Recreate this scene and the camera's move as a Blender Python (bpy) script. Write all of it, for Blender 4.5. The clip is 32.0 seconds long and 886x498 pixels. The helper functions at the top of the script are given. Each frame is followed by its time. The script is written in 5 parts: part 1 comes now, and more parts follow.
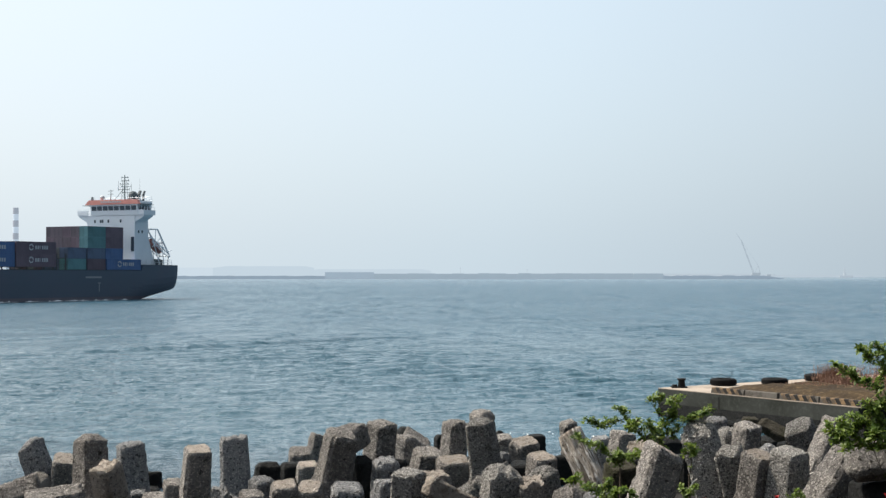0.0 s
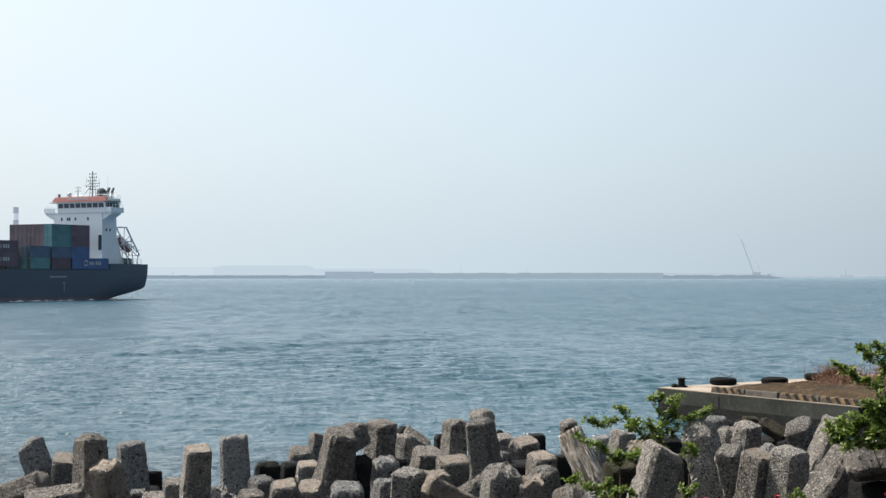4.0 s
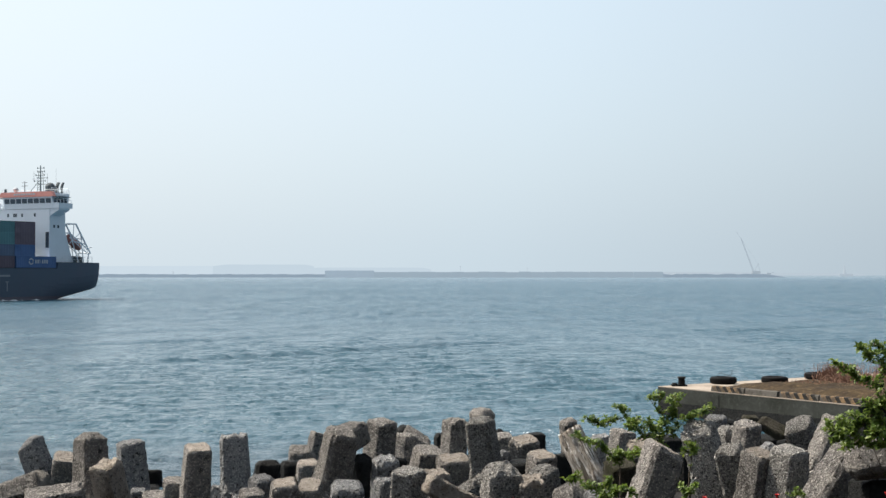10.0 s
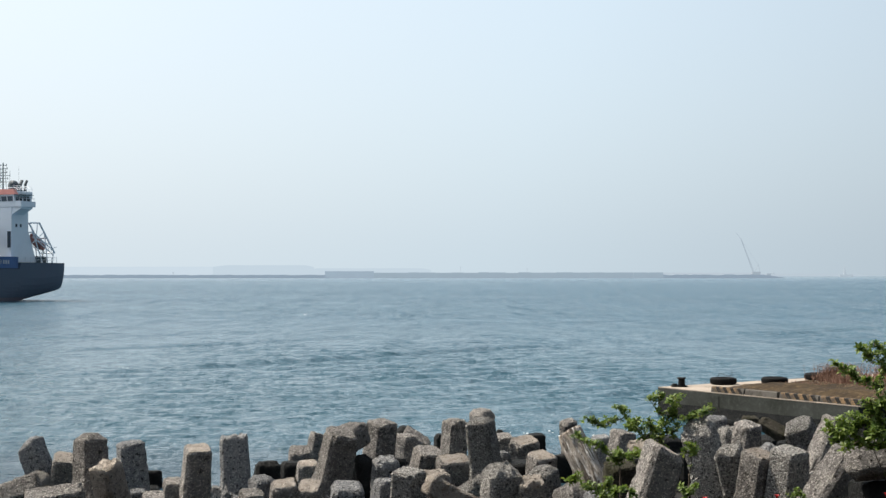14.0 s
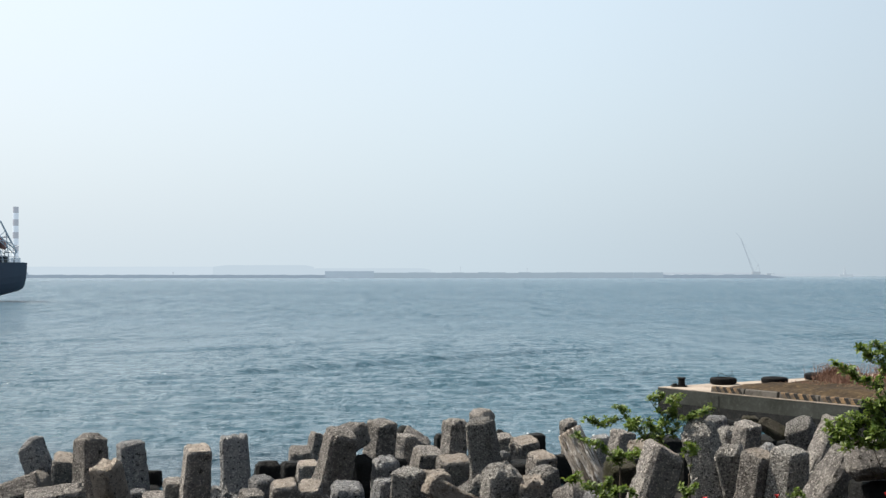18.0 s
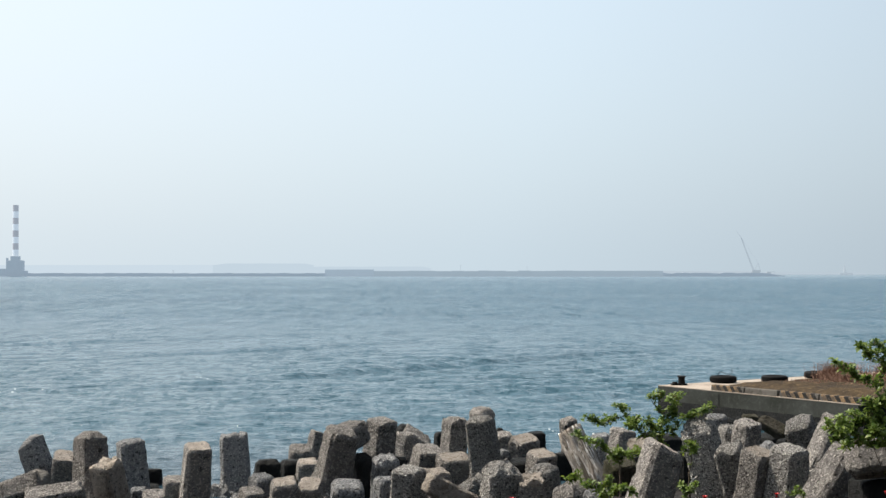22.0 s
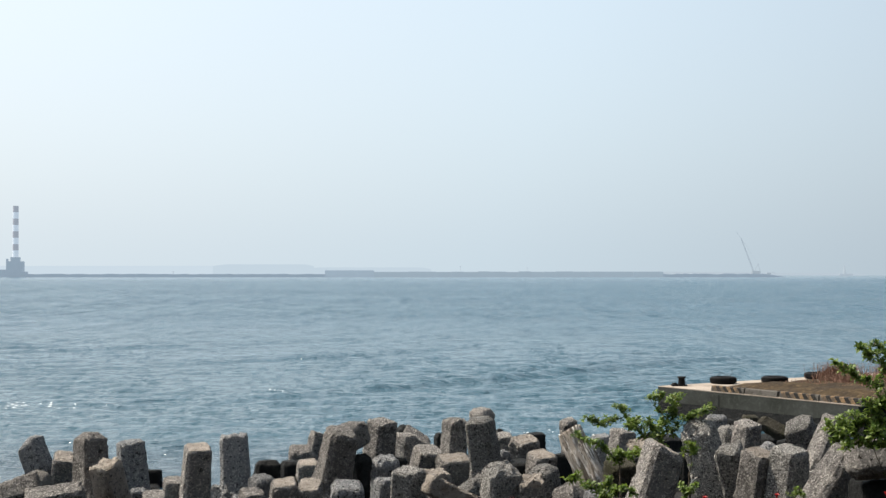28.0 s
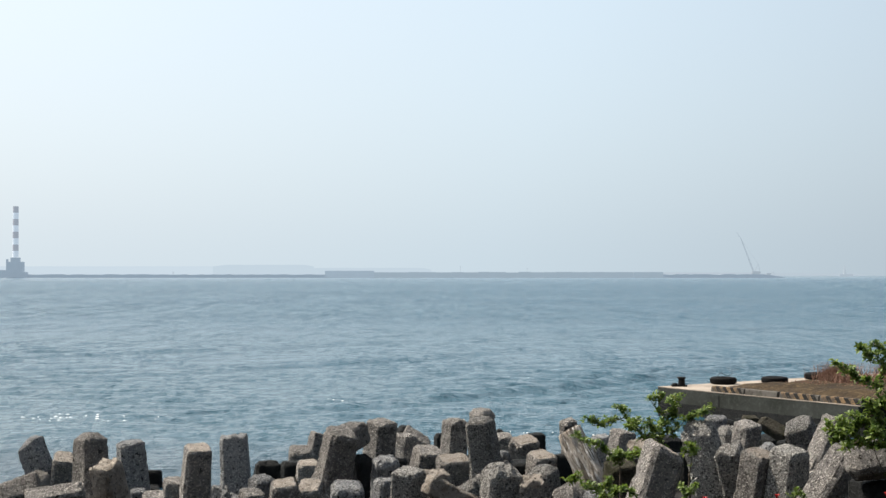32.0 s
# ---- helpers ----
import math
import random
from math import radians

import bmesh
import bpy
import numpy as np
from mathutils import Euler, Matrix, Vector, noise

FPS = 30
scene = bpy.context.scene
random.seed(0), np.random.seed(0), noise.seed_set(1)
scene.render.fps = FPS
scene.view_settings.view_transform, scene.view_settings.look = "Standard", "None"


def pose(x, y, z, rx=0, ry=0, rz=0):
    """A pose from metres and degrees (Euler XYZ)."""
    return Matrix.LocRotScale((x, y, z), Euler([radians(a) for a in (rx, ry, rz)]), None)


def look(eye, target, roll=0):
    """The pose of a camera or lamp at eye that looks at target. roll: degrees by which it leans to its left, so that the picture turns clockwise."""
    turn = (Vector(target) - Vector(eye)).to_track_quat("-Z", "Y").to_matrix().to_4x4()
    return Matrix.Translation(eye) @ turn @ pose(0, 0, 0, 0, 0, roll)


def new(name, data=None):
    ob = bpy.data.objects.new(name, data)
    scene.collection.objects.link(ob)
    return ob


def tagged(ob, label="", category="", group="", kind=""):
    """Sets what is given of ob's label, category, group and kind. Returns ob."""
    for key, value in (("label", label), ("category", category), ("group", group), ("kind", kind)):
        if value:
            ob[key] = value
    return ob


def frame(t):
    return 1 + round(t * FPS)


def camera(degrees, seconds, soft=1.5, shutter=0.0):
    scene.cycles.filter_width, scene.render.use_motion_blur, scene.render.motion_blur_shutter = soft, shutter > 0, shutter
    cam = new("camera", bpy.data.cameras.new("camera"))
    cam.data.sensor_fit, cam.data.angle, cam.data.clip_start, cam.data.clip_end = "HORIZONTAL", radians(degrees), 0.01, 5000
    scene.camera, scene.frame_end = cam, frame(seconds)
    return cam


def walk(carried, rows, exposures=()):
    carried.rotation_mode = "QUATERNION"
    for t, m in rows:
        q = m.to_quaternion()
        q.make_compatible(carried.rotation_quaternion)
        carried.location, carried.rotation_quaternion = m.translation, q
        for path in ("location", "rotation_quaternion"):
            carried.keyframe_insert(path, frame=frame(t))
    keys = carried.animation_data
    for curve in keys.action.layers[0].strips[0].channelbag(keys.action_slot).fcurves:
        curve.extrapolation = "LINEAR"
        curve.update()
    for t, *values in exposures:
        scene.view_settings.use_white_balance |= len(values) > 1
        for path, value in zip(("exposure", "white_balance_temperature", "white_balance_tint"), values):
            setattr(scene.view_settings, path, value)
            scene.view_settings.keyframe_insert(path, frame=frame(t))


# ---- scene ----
# ---- camera ----
EYE_Z = 5.7
cam = camera(34.8, 32.0, soft=1.42)


def tilt(drop):
    """The camera's pose, tilted by that much (thousandths of the lens length) from its rest."""
    return pose(0, 0, EYE_Z, 90 + math.degrees(math.atan((43.7 + drop) / 2500)), 0, 0)


walk(cam, [(0, tilt(3.2)), (1, tilt(2.8)), (1.5, tilt(1.6)), (2, tilt(1.6)), (2.5, tilt(2.3)), (3, tilt(2.6)), (3.5, tilt(2.5)),
           (5.5, tilt(0.6)), (6.5, tilt(0)), (9, tilt(0)), (10, tilt(0.3)), (12, tilt(0)), (12.5, tilt(1)), (13, tilt(1.6)), (14.5, tilt(1.4)),
           (16.5, tilt(0.9)), (17.5, tilt(1.4)), (19, tilt(1.3)), (20, tilt(1)), (21, tilt(0.6)), (21.5, tilt(-0.6)), (22, tilt(-1.5)),
           (22.5, tilt(-0.6)), (23, tilt(0)), (27.5, tilt(0)), (30, tilt(0.1)), (30.5, tilt(1.1)), (31, tilt(2.3)), (31.5, tilt(1.3)), (32, tilt(0.8))])

# ---- daylight: a hazy sun, high and ahead to the side ----
SUN_AZ = math.atan2(-0.927, 0.375)      # clockwise from +y
SUN_EL = radians(54)
world = bpy.data.worlds.new("hazy_sky")
scene.world = world
world.use_nodes = True
wn, wl = world.node_tree.nodes, world.node_tree.links
wn.clear()
sky = wn.new("ShaderNodeTexSky")
sky.sky_type, sky.sun_disc = "NISHITA", False
sky.sun_elevation, sky.sun_rotation = SUN_EL, SUN_AZ
sky.dust_density, sky.air_density, sky.ozone_density = 6.0, 1.0, 1.5
clear = wn.new("ShaderNodeBackground")
clear.inputs["Strength"].default_value = 0.05
wl.new(sky.outputs[0], clear.inputs["Color"])
# the bright veil of haze, whiter and stronger towards the sun
geo = wn.new("ShaderNodeTexCoord")
toward = wn.new("ShaderNodeVectorMath")
toward.operation = "DOT_PRODUCT"
sun_dir = Vector((math.sin(SUN_AZ) * math.cos(SUN_EL), math.cos(SUN_AZ) * math.cos(SUN_EL), math.sin(SUN_EL)))
toward.inputs[1].default_value = Vector((-0.80, 0.50, 0.33)).normalized()
wl.new(geo.outputs["Generated"], toward.inputs[0])
ramp = wn.new("ShaderNodeValToRGB")
stops = ramp.color_ramp.elements
stops[0].position, stops[0].color = 0.0, (0.16, 0.195, 0.235, 1)
stops[1].position, stops[1].color = 0.92, (0.88, 0.975, 1.025, 1)
for at, tone in ((0.35, (0.27, 0.33, 0.385, 1)), (0.617, (0.585, 0.70, 0.79, 1)), (0.74, (0.735, 0.873, 0.972, 1)), (0.86, (0.84, 0.955, 1.035, 1))):
    stops.new(at).color = tone
half_way = wn.new("ShaderNodeMapRange")
half_way.inputs["From Min"].default_value, half_way.inputs["From Max"].default_value = -1.0, 1.0
wl.new(toward.outputs["Value"], half_way.inputs["Value"])
wl.new(half_way.outputs[0], ramp.inputs[0])
veil = wn.new("ShaderNodeBackground")
veil.inputs["Strength"].default_value = 0.80
wl.new(ramp.outputs[0], veil.inputs["Color"])
# the wide pale glow of haze round the sun
near_sun = wn.new("ShaderNodeVectorMath")
near_sun.operation = "DOT_PRODUCT"
near_sun.inputs[1].default_value = sun_dir
wl.new(geo.outputs["Generated"], near_sun.inputs[0])
fall = wn.new("ShaderNodeMath")
fall.operation, fall.use_clamp = "MAXIMUM", True
fall.inputs[1].default_value = 0.0
wl.new(near_sun.outputs["Value"], fall.inputs[0])
power = wn.new("ShaderNodeMath")
power.operation = "POWER"
power.inputs[1].default_value = 12.0
wl.new(fall.outputs[0], power.inputs[0])
strong = wn.new("ShaderNodeMath")
strong.operation = "MULTIPLY"
strong.inputs[1].default_value = 0.7
wl.new(power.outputs[0], strong.inputs[0])
aureole = wn.new("ShaderNodeBackground")
aureole.inputs["Color"].default_value = (0.97, 0.98, 1.0, 1)
wl.new(strong.outputs[0], aureole.inputs["Strength"])
hazy = wn.new("ShaderNodeAddShader")
wl.new(clear.outputs[0], hazy.inputs[0])
wl.new(veil.outputs[0], hazy.inputs[1])
both = wn.new("ShaderNodeAddShader")
wl.new(hazy.outputs[0], both.inputs[0])
wl.new(aureole.outputs[0], both.inputs[1])
wout = wn.new("ShaderNodeOutputWorld")
wl.new(both.outputs[0], wout.inputs["Surface"])

sun = new("sun", bpy.data.lights.new("sun", "SUN"))
sun.data.energy, sun.data.angle, sun.data.color = 7.0, radians(1.2), (1.0, 0.93, 0.82)
sun.matrix_world = look(sun_dir * 100, (0, 0, 0))


# ---- materials ----
def material(name, colour, rough=0.7, metal=0.0, spots=(), bump=0.0, bump_scale=8.0, spread=0.0, deep=0.05, stretch=(1, 1, 1)):
    """A principled material. spots: (scale, colour, low, high) layers of noise over the colour, in metres.
    spread: how much the value differs from object to object."""
    m = bpy.data.materials.new(name)
    m.use_nodes = True
    n, l = m.node_tree.nodes, m.node_tree.links
    p = n["Principled BSDF"]
    p.inputs["Roughness"].default_value, p.inputs["Metallic"].default_value = rough, metal
    p.inputs["Base Color"].default_value = (*colour, 1)
    place = n.new("ShaderNodeTexCoord")
    co = n.new("ShaderNodeMapping")
    co.inputs["Scale"].default_value = stretch
    l.new(place.outputs["Object"], co.inputs["Vector"])
    last = None
    for scale, tone, low, high in spots:
        tex = n.new("ShaderNodeTexNoise")
        tex.inputs["Scale"].default_value, tex.inputs["Detail"].default_value = scale, 6
        tex.inputs["Roughness"].default_value = 0.65
        l.new(co.outputs["Vector"], tex.inputs["Vector"])
        r = n.new("ShaderNodeMapRange")
        r.inputs["From Min"].default_value, r.inputs["From Max"].default_value = low, high
        l.new(tex.outputs["Fac"], r.inputs["Value"])
        mix = n.new("ShaderNodeMix")
        mix.data_type = "RGBA"
        l.new(r.outputs[0], mix.inputs["Factor"])
        if last is None:
            mix.inputs["A"].default_value = (*colour, 1)
        else:
            l.new(last, mix.inputs["A"])
        mix.inputs["B"].default_value = (*tone, 1)
        last = mix.outputs["Result"]
    if spread:
        info = n.new("ShaderNodeObjectInfo")
        r = n.new("ShaderNodeMapRange")
        r.inputs["To Min"].default_value, r.inputs["To Max"].default_value = 1 - spread, 1 + spread
        l.new(info.outputs["Random"], r.inputs["Value"])
        hsv = n.new("ShaderNodeHueSaturation")
        l.new(r.outputs[0], hsv.inputs["Value"])
        if last is None:
            hsv.inputs["Color"].default_value = (*colour, 1)
        else:
            l.new(last, hsv.inputs["Color"])
        last = hsv.outputs[0]
    if last is not None:
        l.new(last, p.inputs["Base Color"])
    if bump:
        tex = n.new("ShaderNodeTexNoise")
        tex.inputs["Scale"].default_value, tex.inputs["Detail"].default_value = bump_scale, 8
        tex.inputs["Roughness"].default_value = 0.7
        l.new(co.outputs["Vector"], tex.inputs["Vector"])
        b = n.new("ShaderNodeBump")
        b.inputs["Strength"].default_value, b.inputs["Distance"].default_value = bump, deep
        l.new(tex.outputs["Fac"], b.inputs["Height"])
        l.new(b.outputs[0], p.inputs["Normal"])
    return m


M_ARMOUR = material("weathered_concrete", (0.285, 0.264, 0.248), 0.95, 0, [(1.1, (0.14, 0.129, 0.12), 0.45, 0.60), (4, (0.42, 0.387, 0.355), 0.50, 0.66), (11, (0.032, 0.028, 0.026), 0.545, 0.60), (22, (0.68, 0.63, 0.575), 0.528, 0.595)], 1.0, 16, 0.28, 0.36)
M_ARMOUR_GREY = material("grey_weathered_concrete", (0.285, 0.285, 0.29), 0.95, 0, [(0.9, (0.155, 0.157, 0.163), 0.46, 0.60), (5, (0.41, 0.40, 0.395), 0.50, 0.68), (12, (0.032, 0.032, 0.032), 0.55, 0.61), (22, (0.62, 0.61, 0.595), 0.532, 0.605)], 1.0, 17, 0.25, 0.36)
M_SPECKLED = material("speckled_concrete", (0.34, 0.322, 0.30), 0.95, 0, [(1.2, (0.20, 0.188, 0.173), 0.46, 0.60), (20, (0.06, 0.056, 0.053), 0.51, 0.60), (26, (0.74, 0.705, 0.66), 0.525, 0.59)], 1.0, 18, 0.2, 0.45)
M_MOSSY = material("mossy_concrete", (0.10, 0.09, 0.07), 0.95, 0, [(2, (0.045, 0.045, 0.025), 0.45, 0.6), (12, (0.18, 0.16, 0.13), 0.55, 0.68)], 1.0, 16, 0.2, 0.3)
# dusty, broken concrete, with sunlight on the tops put into its colour
M_LIT_BREAK = material("sunlit_dusty_concrete", (0.45, 0.395, 0.345), 0.95, 0, [(4, (0.30, 0.25, 0.205), 0.45, 0.65), (14, (0.07, 0.06, 0.05), 0.56, 0.66), (20, (0.62, 0.56, 0.49), 0.54, 0.66)], 1.0, 14, 0.2, 0.3)
M_PALE = material("fresh_broken_concrete", (0.60, 0.52, 0.44), 0.95, 0, [(4, (0.30, 0.25, 0.20), 0.48, 0.62), (14, (0.10, 0.085, 0.075), 0.55, 0.70), (20, (0.74, 0.68, 0.60), 0.54, 0.70)], 1.0, 12, 0.2, 0.4)
# near-black for wet legs; gap and wall-foot shade put into it too
M_WET_SHADE = material("wet_and_shade_dark_concrete", (0.011, 0.0115, 0.0115), 0.65, 0, [(3, (0.03, 0.03, 0.028), 0.5, 0.75)], 1.0, 11, 0.2, 0.12)
M_BEAM = material("bleached_concrete", (0.50, 0.43, 0.36), 0.9, 0, [(6, (0.17, 0.135, 0.105), 0.47, 0.54), (11, (0.86, 0.82, 0.77), 0.54, 0.59), (20, (0.12, 0.095, 0.075), 0.56, 0.63)], 1.0, 10, 0, 0.3, (1, 1, 0.16))
# quay walls and core: the walls' shade is put into this dark concrete
M_QUAY_SHADE = material("shaded_quay_concrete", (0.048, 0.050, 0.045), 0.9, 0, [(0.5, (0.030, 0.032, 0.027), 0.45, 0.62), (5, (0.078, 0.079, 0.072), 0.5, 0.8)], 0.4, 12)
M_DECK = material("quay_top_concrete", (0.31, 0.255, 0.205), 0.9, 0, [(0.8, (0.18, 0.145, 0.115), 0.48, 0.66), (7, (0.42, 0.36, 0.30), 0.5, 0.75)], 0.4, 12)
M_YELLOW = material("worn_yellow_paint", (0.21, 0.137, 0.074), 0.9, 0, [(5, (0.08, 0.062, 0.047), 0.40, 0.56)], 0.4, 20)
M_BLACK = material("black_paint", (0.02, 0.019, 0.018), 0.85, 0, [(6, (0.10, 0.085, 0.07), 0.56, 0.75)], 0.4, 20)
M_KERB = material("grey_kerb", (0.11, 0.10, 0.088), 0.9, 0, [(4, (0.06, 0.053, 0.046), 0.45, 0.65)], 0.6, 15)
M_RUBBER = material("black_rubber", (0.006, 0.006, 0.0065), 0.8, 0, [(8, (0.014, 0.014, 0.014), 0.5, 0.7)], 0.3, 20)
M_DRIFT = material("bleached_wood", (0.55, 0.50, 0.44), 0.85, 0, [(10, (0.35, 0.30, 0.25), 0.5, 0.7)])
M_IRON = material("black_cast_iron", (0.008, 0.008, 0.008), 0.7, 0, [(8, (0.05, 0.03, 0.02), 0.58, 0.75)], 0.4, 20)
M_SOIL = material("dry_soil", (0.056, 0.039, 0.022), 1.0, 0, [(1.2, (0.03, 0.022, 0.015), 0.42, 0.6), (6, (0.115, 0.08, 0.046), 0.52, 0.68)], 1.0, 10)
# rubble made near-black: the shade of the block gaps put into it
M_BANK = material("shade_dark_rubble", (0.022, 0.020, 0.019), 0.95, 0, [(1.0, (0.011, 0.010, 0.009), 0.45, 0.65), (6, (0.045, 0.04, 0.036), 0.55, 0.75)], 1.0, 5)
M_STRAW = material("dry_grass", (0.26, 0.145, 0.10), 0.9, 0, [(3, (0.17, 0.10, 0.068), 0.45, 0.65)])
M_LEAF = material("green_leaf", (0.15, 0.22, 0.035), 0.5, 0, [(4, (0.06, 0.11, 0.02), 0.45, 0.60), (9, (0.27, 0.31, 0.06), 0.53, 0.66)])


# porous, dusty surfaces hardly shine
for dusty in (M_ARMOUR, M_ARMOUR_GREY, M_SPECKLED, M_MOSSY, M_LIT_BREAK, M_PALE, M_WET_SHADE, M_QUAY_SHADE, M_KERB, M_BLACK, M_YELLOW, M_RUBBER, M_IRON, M_SOIL, M_BANK):
    dusty.node_tree.nodes["Principled BSDF"].inputs["Specular IOR Level"].default_value = 0.12


def worn_lit_edges(m, tone):
    """Convex edges go paler: wear, with the sun's brightness put into the colour."""
    n, l = m.node_tree.nodes, m.node_tree.links
    p = n["Principled BSDF"]
    geo_ = n.new("ShaderNodeNewGeometry")
    r = n.new("ShaderNodeMapRange")
    r.inputs["From Min"].default_value, r.inputs["From Max"].default_value = 0.515, 0.60
    r.inputs["To Max"].default_value = 0.75
    l.new(geo_.outputs["Pointiness"], r.inputs["Value"])
    mix = n.new("ShaderNodeMix")
    mix.data_type = "RGBA"
    mix.inputs["B"].default_value = (*tone, 1)
    l.new(r.outputs[0], mix.inputs["Factor"])
    l.new(p.inputs["Base Color"].links[0].from_socket, mix.inputs["A"])
    l.new(mix.outputs["Result"], p.inputs["Base Color"])


worn_lit_edges(M_ARMOUR, (0.52, 0.47, 0.41))
worn_lit_edges(M_ARMOUR_GREY, (0.48, 0.465, 0.45))
worn_lit_edges(M_SPECKLED, (0.60, 0.57, 0.53))


def let_light_through(m, share_):
    """Thin leaves pass some light to their far side."""
    n, l = m.node_tree.nodes, m.node_tree.links
    p, o = n["Principled BSDF"], n["Material Output"]
    t = n.new("ShaderNodeBsdfTranslucent")
    l.new(p.inputs["Base Color"].links[0].from_socket, t.inputs["Color"])
    mix = n.new("ShaderNodeMixShader")
    mix.inputs[0].default_value = share_
    l.new(p.outputs[0], mix.inputs[1])
    l.new(t.outputs[0], mix.inputs[2])
    l.new(mix.outputs[0], o.inputs["Surface"])


let_light_through(M_LEAF, 0.45)
M_STEM = material("grey_bark", (0.10, 0.075, 0.05), 0.9, 0, [(12, (0.05, 0.04, 0.03), 0.5, 0.7)], 0.6, 30)
M_RED = material("red_petal", (0.62, 0.03, 0.025), 0.6, 0, [(20, (0.45, 0.02, 0.02), 0.5, 0.7)])
# hull navy lifted above its own tone: haze put into the colour
M_HULL = material("hazed_navy_hull_paint", (0.080, 0.112, 0.152), 0.6, 0, [(0.15, (0.088, 0.11, 0.15), 0.45, 0.65), (1.5, (0.105, 0.112, 0.132), 0.6, 0.8)], 0.1, 1)
M_BOOT = material("red_antifouling_paint", (0.15, 0.135, 0.155), 0.6, 0, [(0.5, (0.13, 0.12, 0.145), 0.45, 0.65)], 0.2, 2)
M_WHITE = material("white_ship_paint", (0.82, 0.86, 0.90), 0.5, 0, [(0.3, (0.76, 0.80, 0.84), 0.5, 0.75), (2, (0.6, 0.58, 0.55), 0.70, 0.85)])
M_ORANGE = material("orange_paint", (0.74, 0.30, 0.25), 0.5, 0, [(1, (0.66, 0.26, 0.215), 0.5, 0.7)])
M_LIFEBOAT = material("lifeboat_orange", (0.40, 0.17, 0.145), 0.5, 0, [(1.2, (0.28, 0.125, 0.11), 0.45, 0.6)])
# ship's steel, paled by haze put into the paint
M_STEEL = material("hazed_grey_green_steel", (0.15, 0.19, 0.20), 0.5, 0.2, [(2, (0.11, 0.14, 0.145), 0.5, 0.7)])
M_RADOME = material("grey_radome", (0.42, 0.45, 0.47), 0.6)
# machinery dark, raised with haze in the base colour
M_DARK = material("hazed_machinery_paint", (0.06, 0.075, 0.085), 0.5)
M_DECKPAINT = material("green_deck_paint", (0.06, 0.10, 0.08), 0.8, 0, [(0.6, (0.10, 0.07, 0.05), 0.5, 0.7)])
M_GLASS = material("dark_window_glass", (0.065, 0.085, 0.108), 0.12)
M_MARK = material("white_marking_paint", (0.48, 0.50, 0.53), 0.6)
M_FOAM = material("sea_foam", (0.78, 0.80, 0.80), 0.8, 0, [(6, (0.55, 0.60, 0.62), 0.5, 0.7)])
M_DULL = material("dulled_marking_paint", (0.30, 0.32, 0.34), 0.7)


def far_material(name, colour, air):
    """Paint kilometres off: the bright air's haze is put in as its emission."""
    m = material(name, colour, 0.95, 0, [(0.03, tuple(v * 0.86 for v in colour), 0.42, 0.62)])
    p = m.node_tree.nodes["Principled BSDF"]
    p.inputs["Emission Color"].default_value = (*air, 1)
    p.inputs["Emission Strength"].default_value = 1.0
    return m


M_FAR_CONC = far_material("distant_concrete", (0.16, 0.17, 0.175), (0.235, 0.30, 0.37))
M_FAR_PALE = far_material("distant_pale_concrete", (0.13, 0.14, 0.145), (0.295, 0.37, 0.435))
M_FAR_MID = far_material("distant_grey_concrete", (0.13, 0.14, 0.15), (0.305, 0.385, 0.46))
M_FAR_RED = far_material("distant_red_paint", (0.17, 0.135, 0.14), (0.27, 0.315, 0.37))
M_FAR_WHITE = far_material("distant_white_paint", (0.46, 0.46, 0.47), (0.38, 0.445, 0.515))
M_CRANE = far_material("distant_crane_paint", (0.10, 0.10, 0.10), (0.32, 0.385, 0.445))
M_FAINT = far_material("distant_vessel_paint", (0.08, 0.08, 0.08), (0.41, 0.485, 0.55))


def glow(name, colour, strength):
    m = bpy.data.materials.new(name)
    m.use_nodes = True
    n, l = m.node_tree.nodes, m.node_tree.links
    n.clear()
    e = n.new("ShaderNodeEmission")
    e.inputs["Color"].default_value, e.inputs["Strength"].default_value = (*colour, 1), strength
    o = n.new("ShaderNodeOutputMaterial")
    l.new(e.outputs[0], o.inputs["Surface"])
    return m


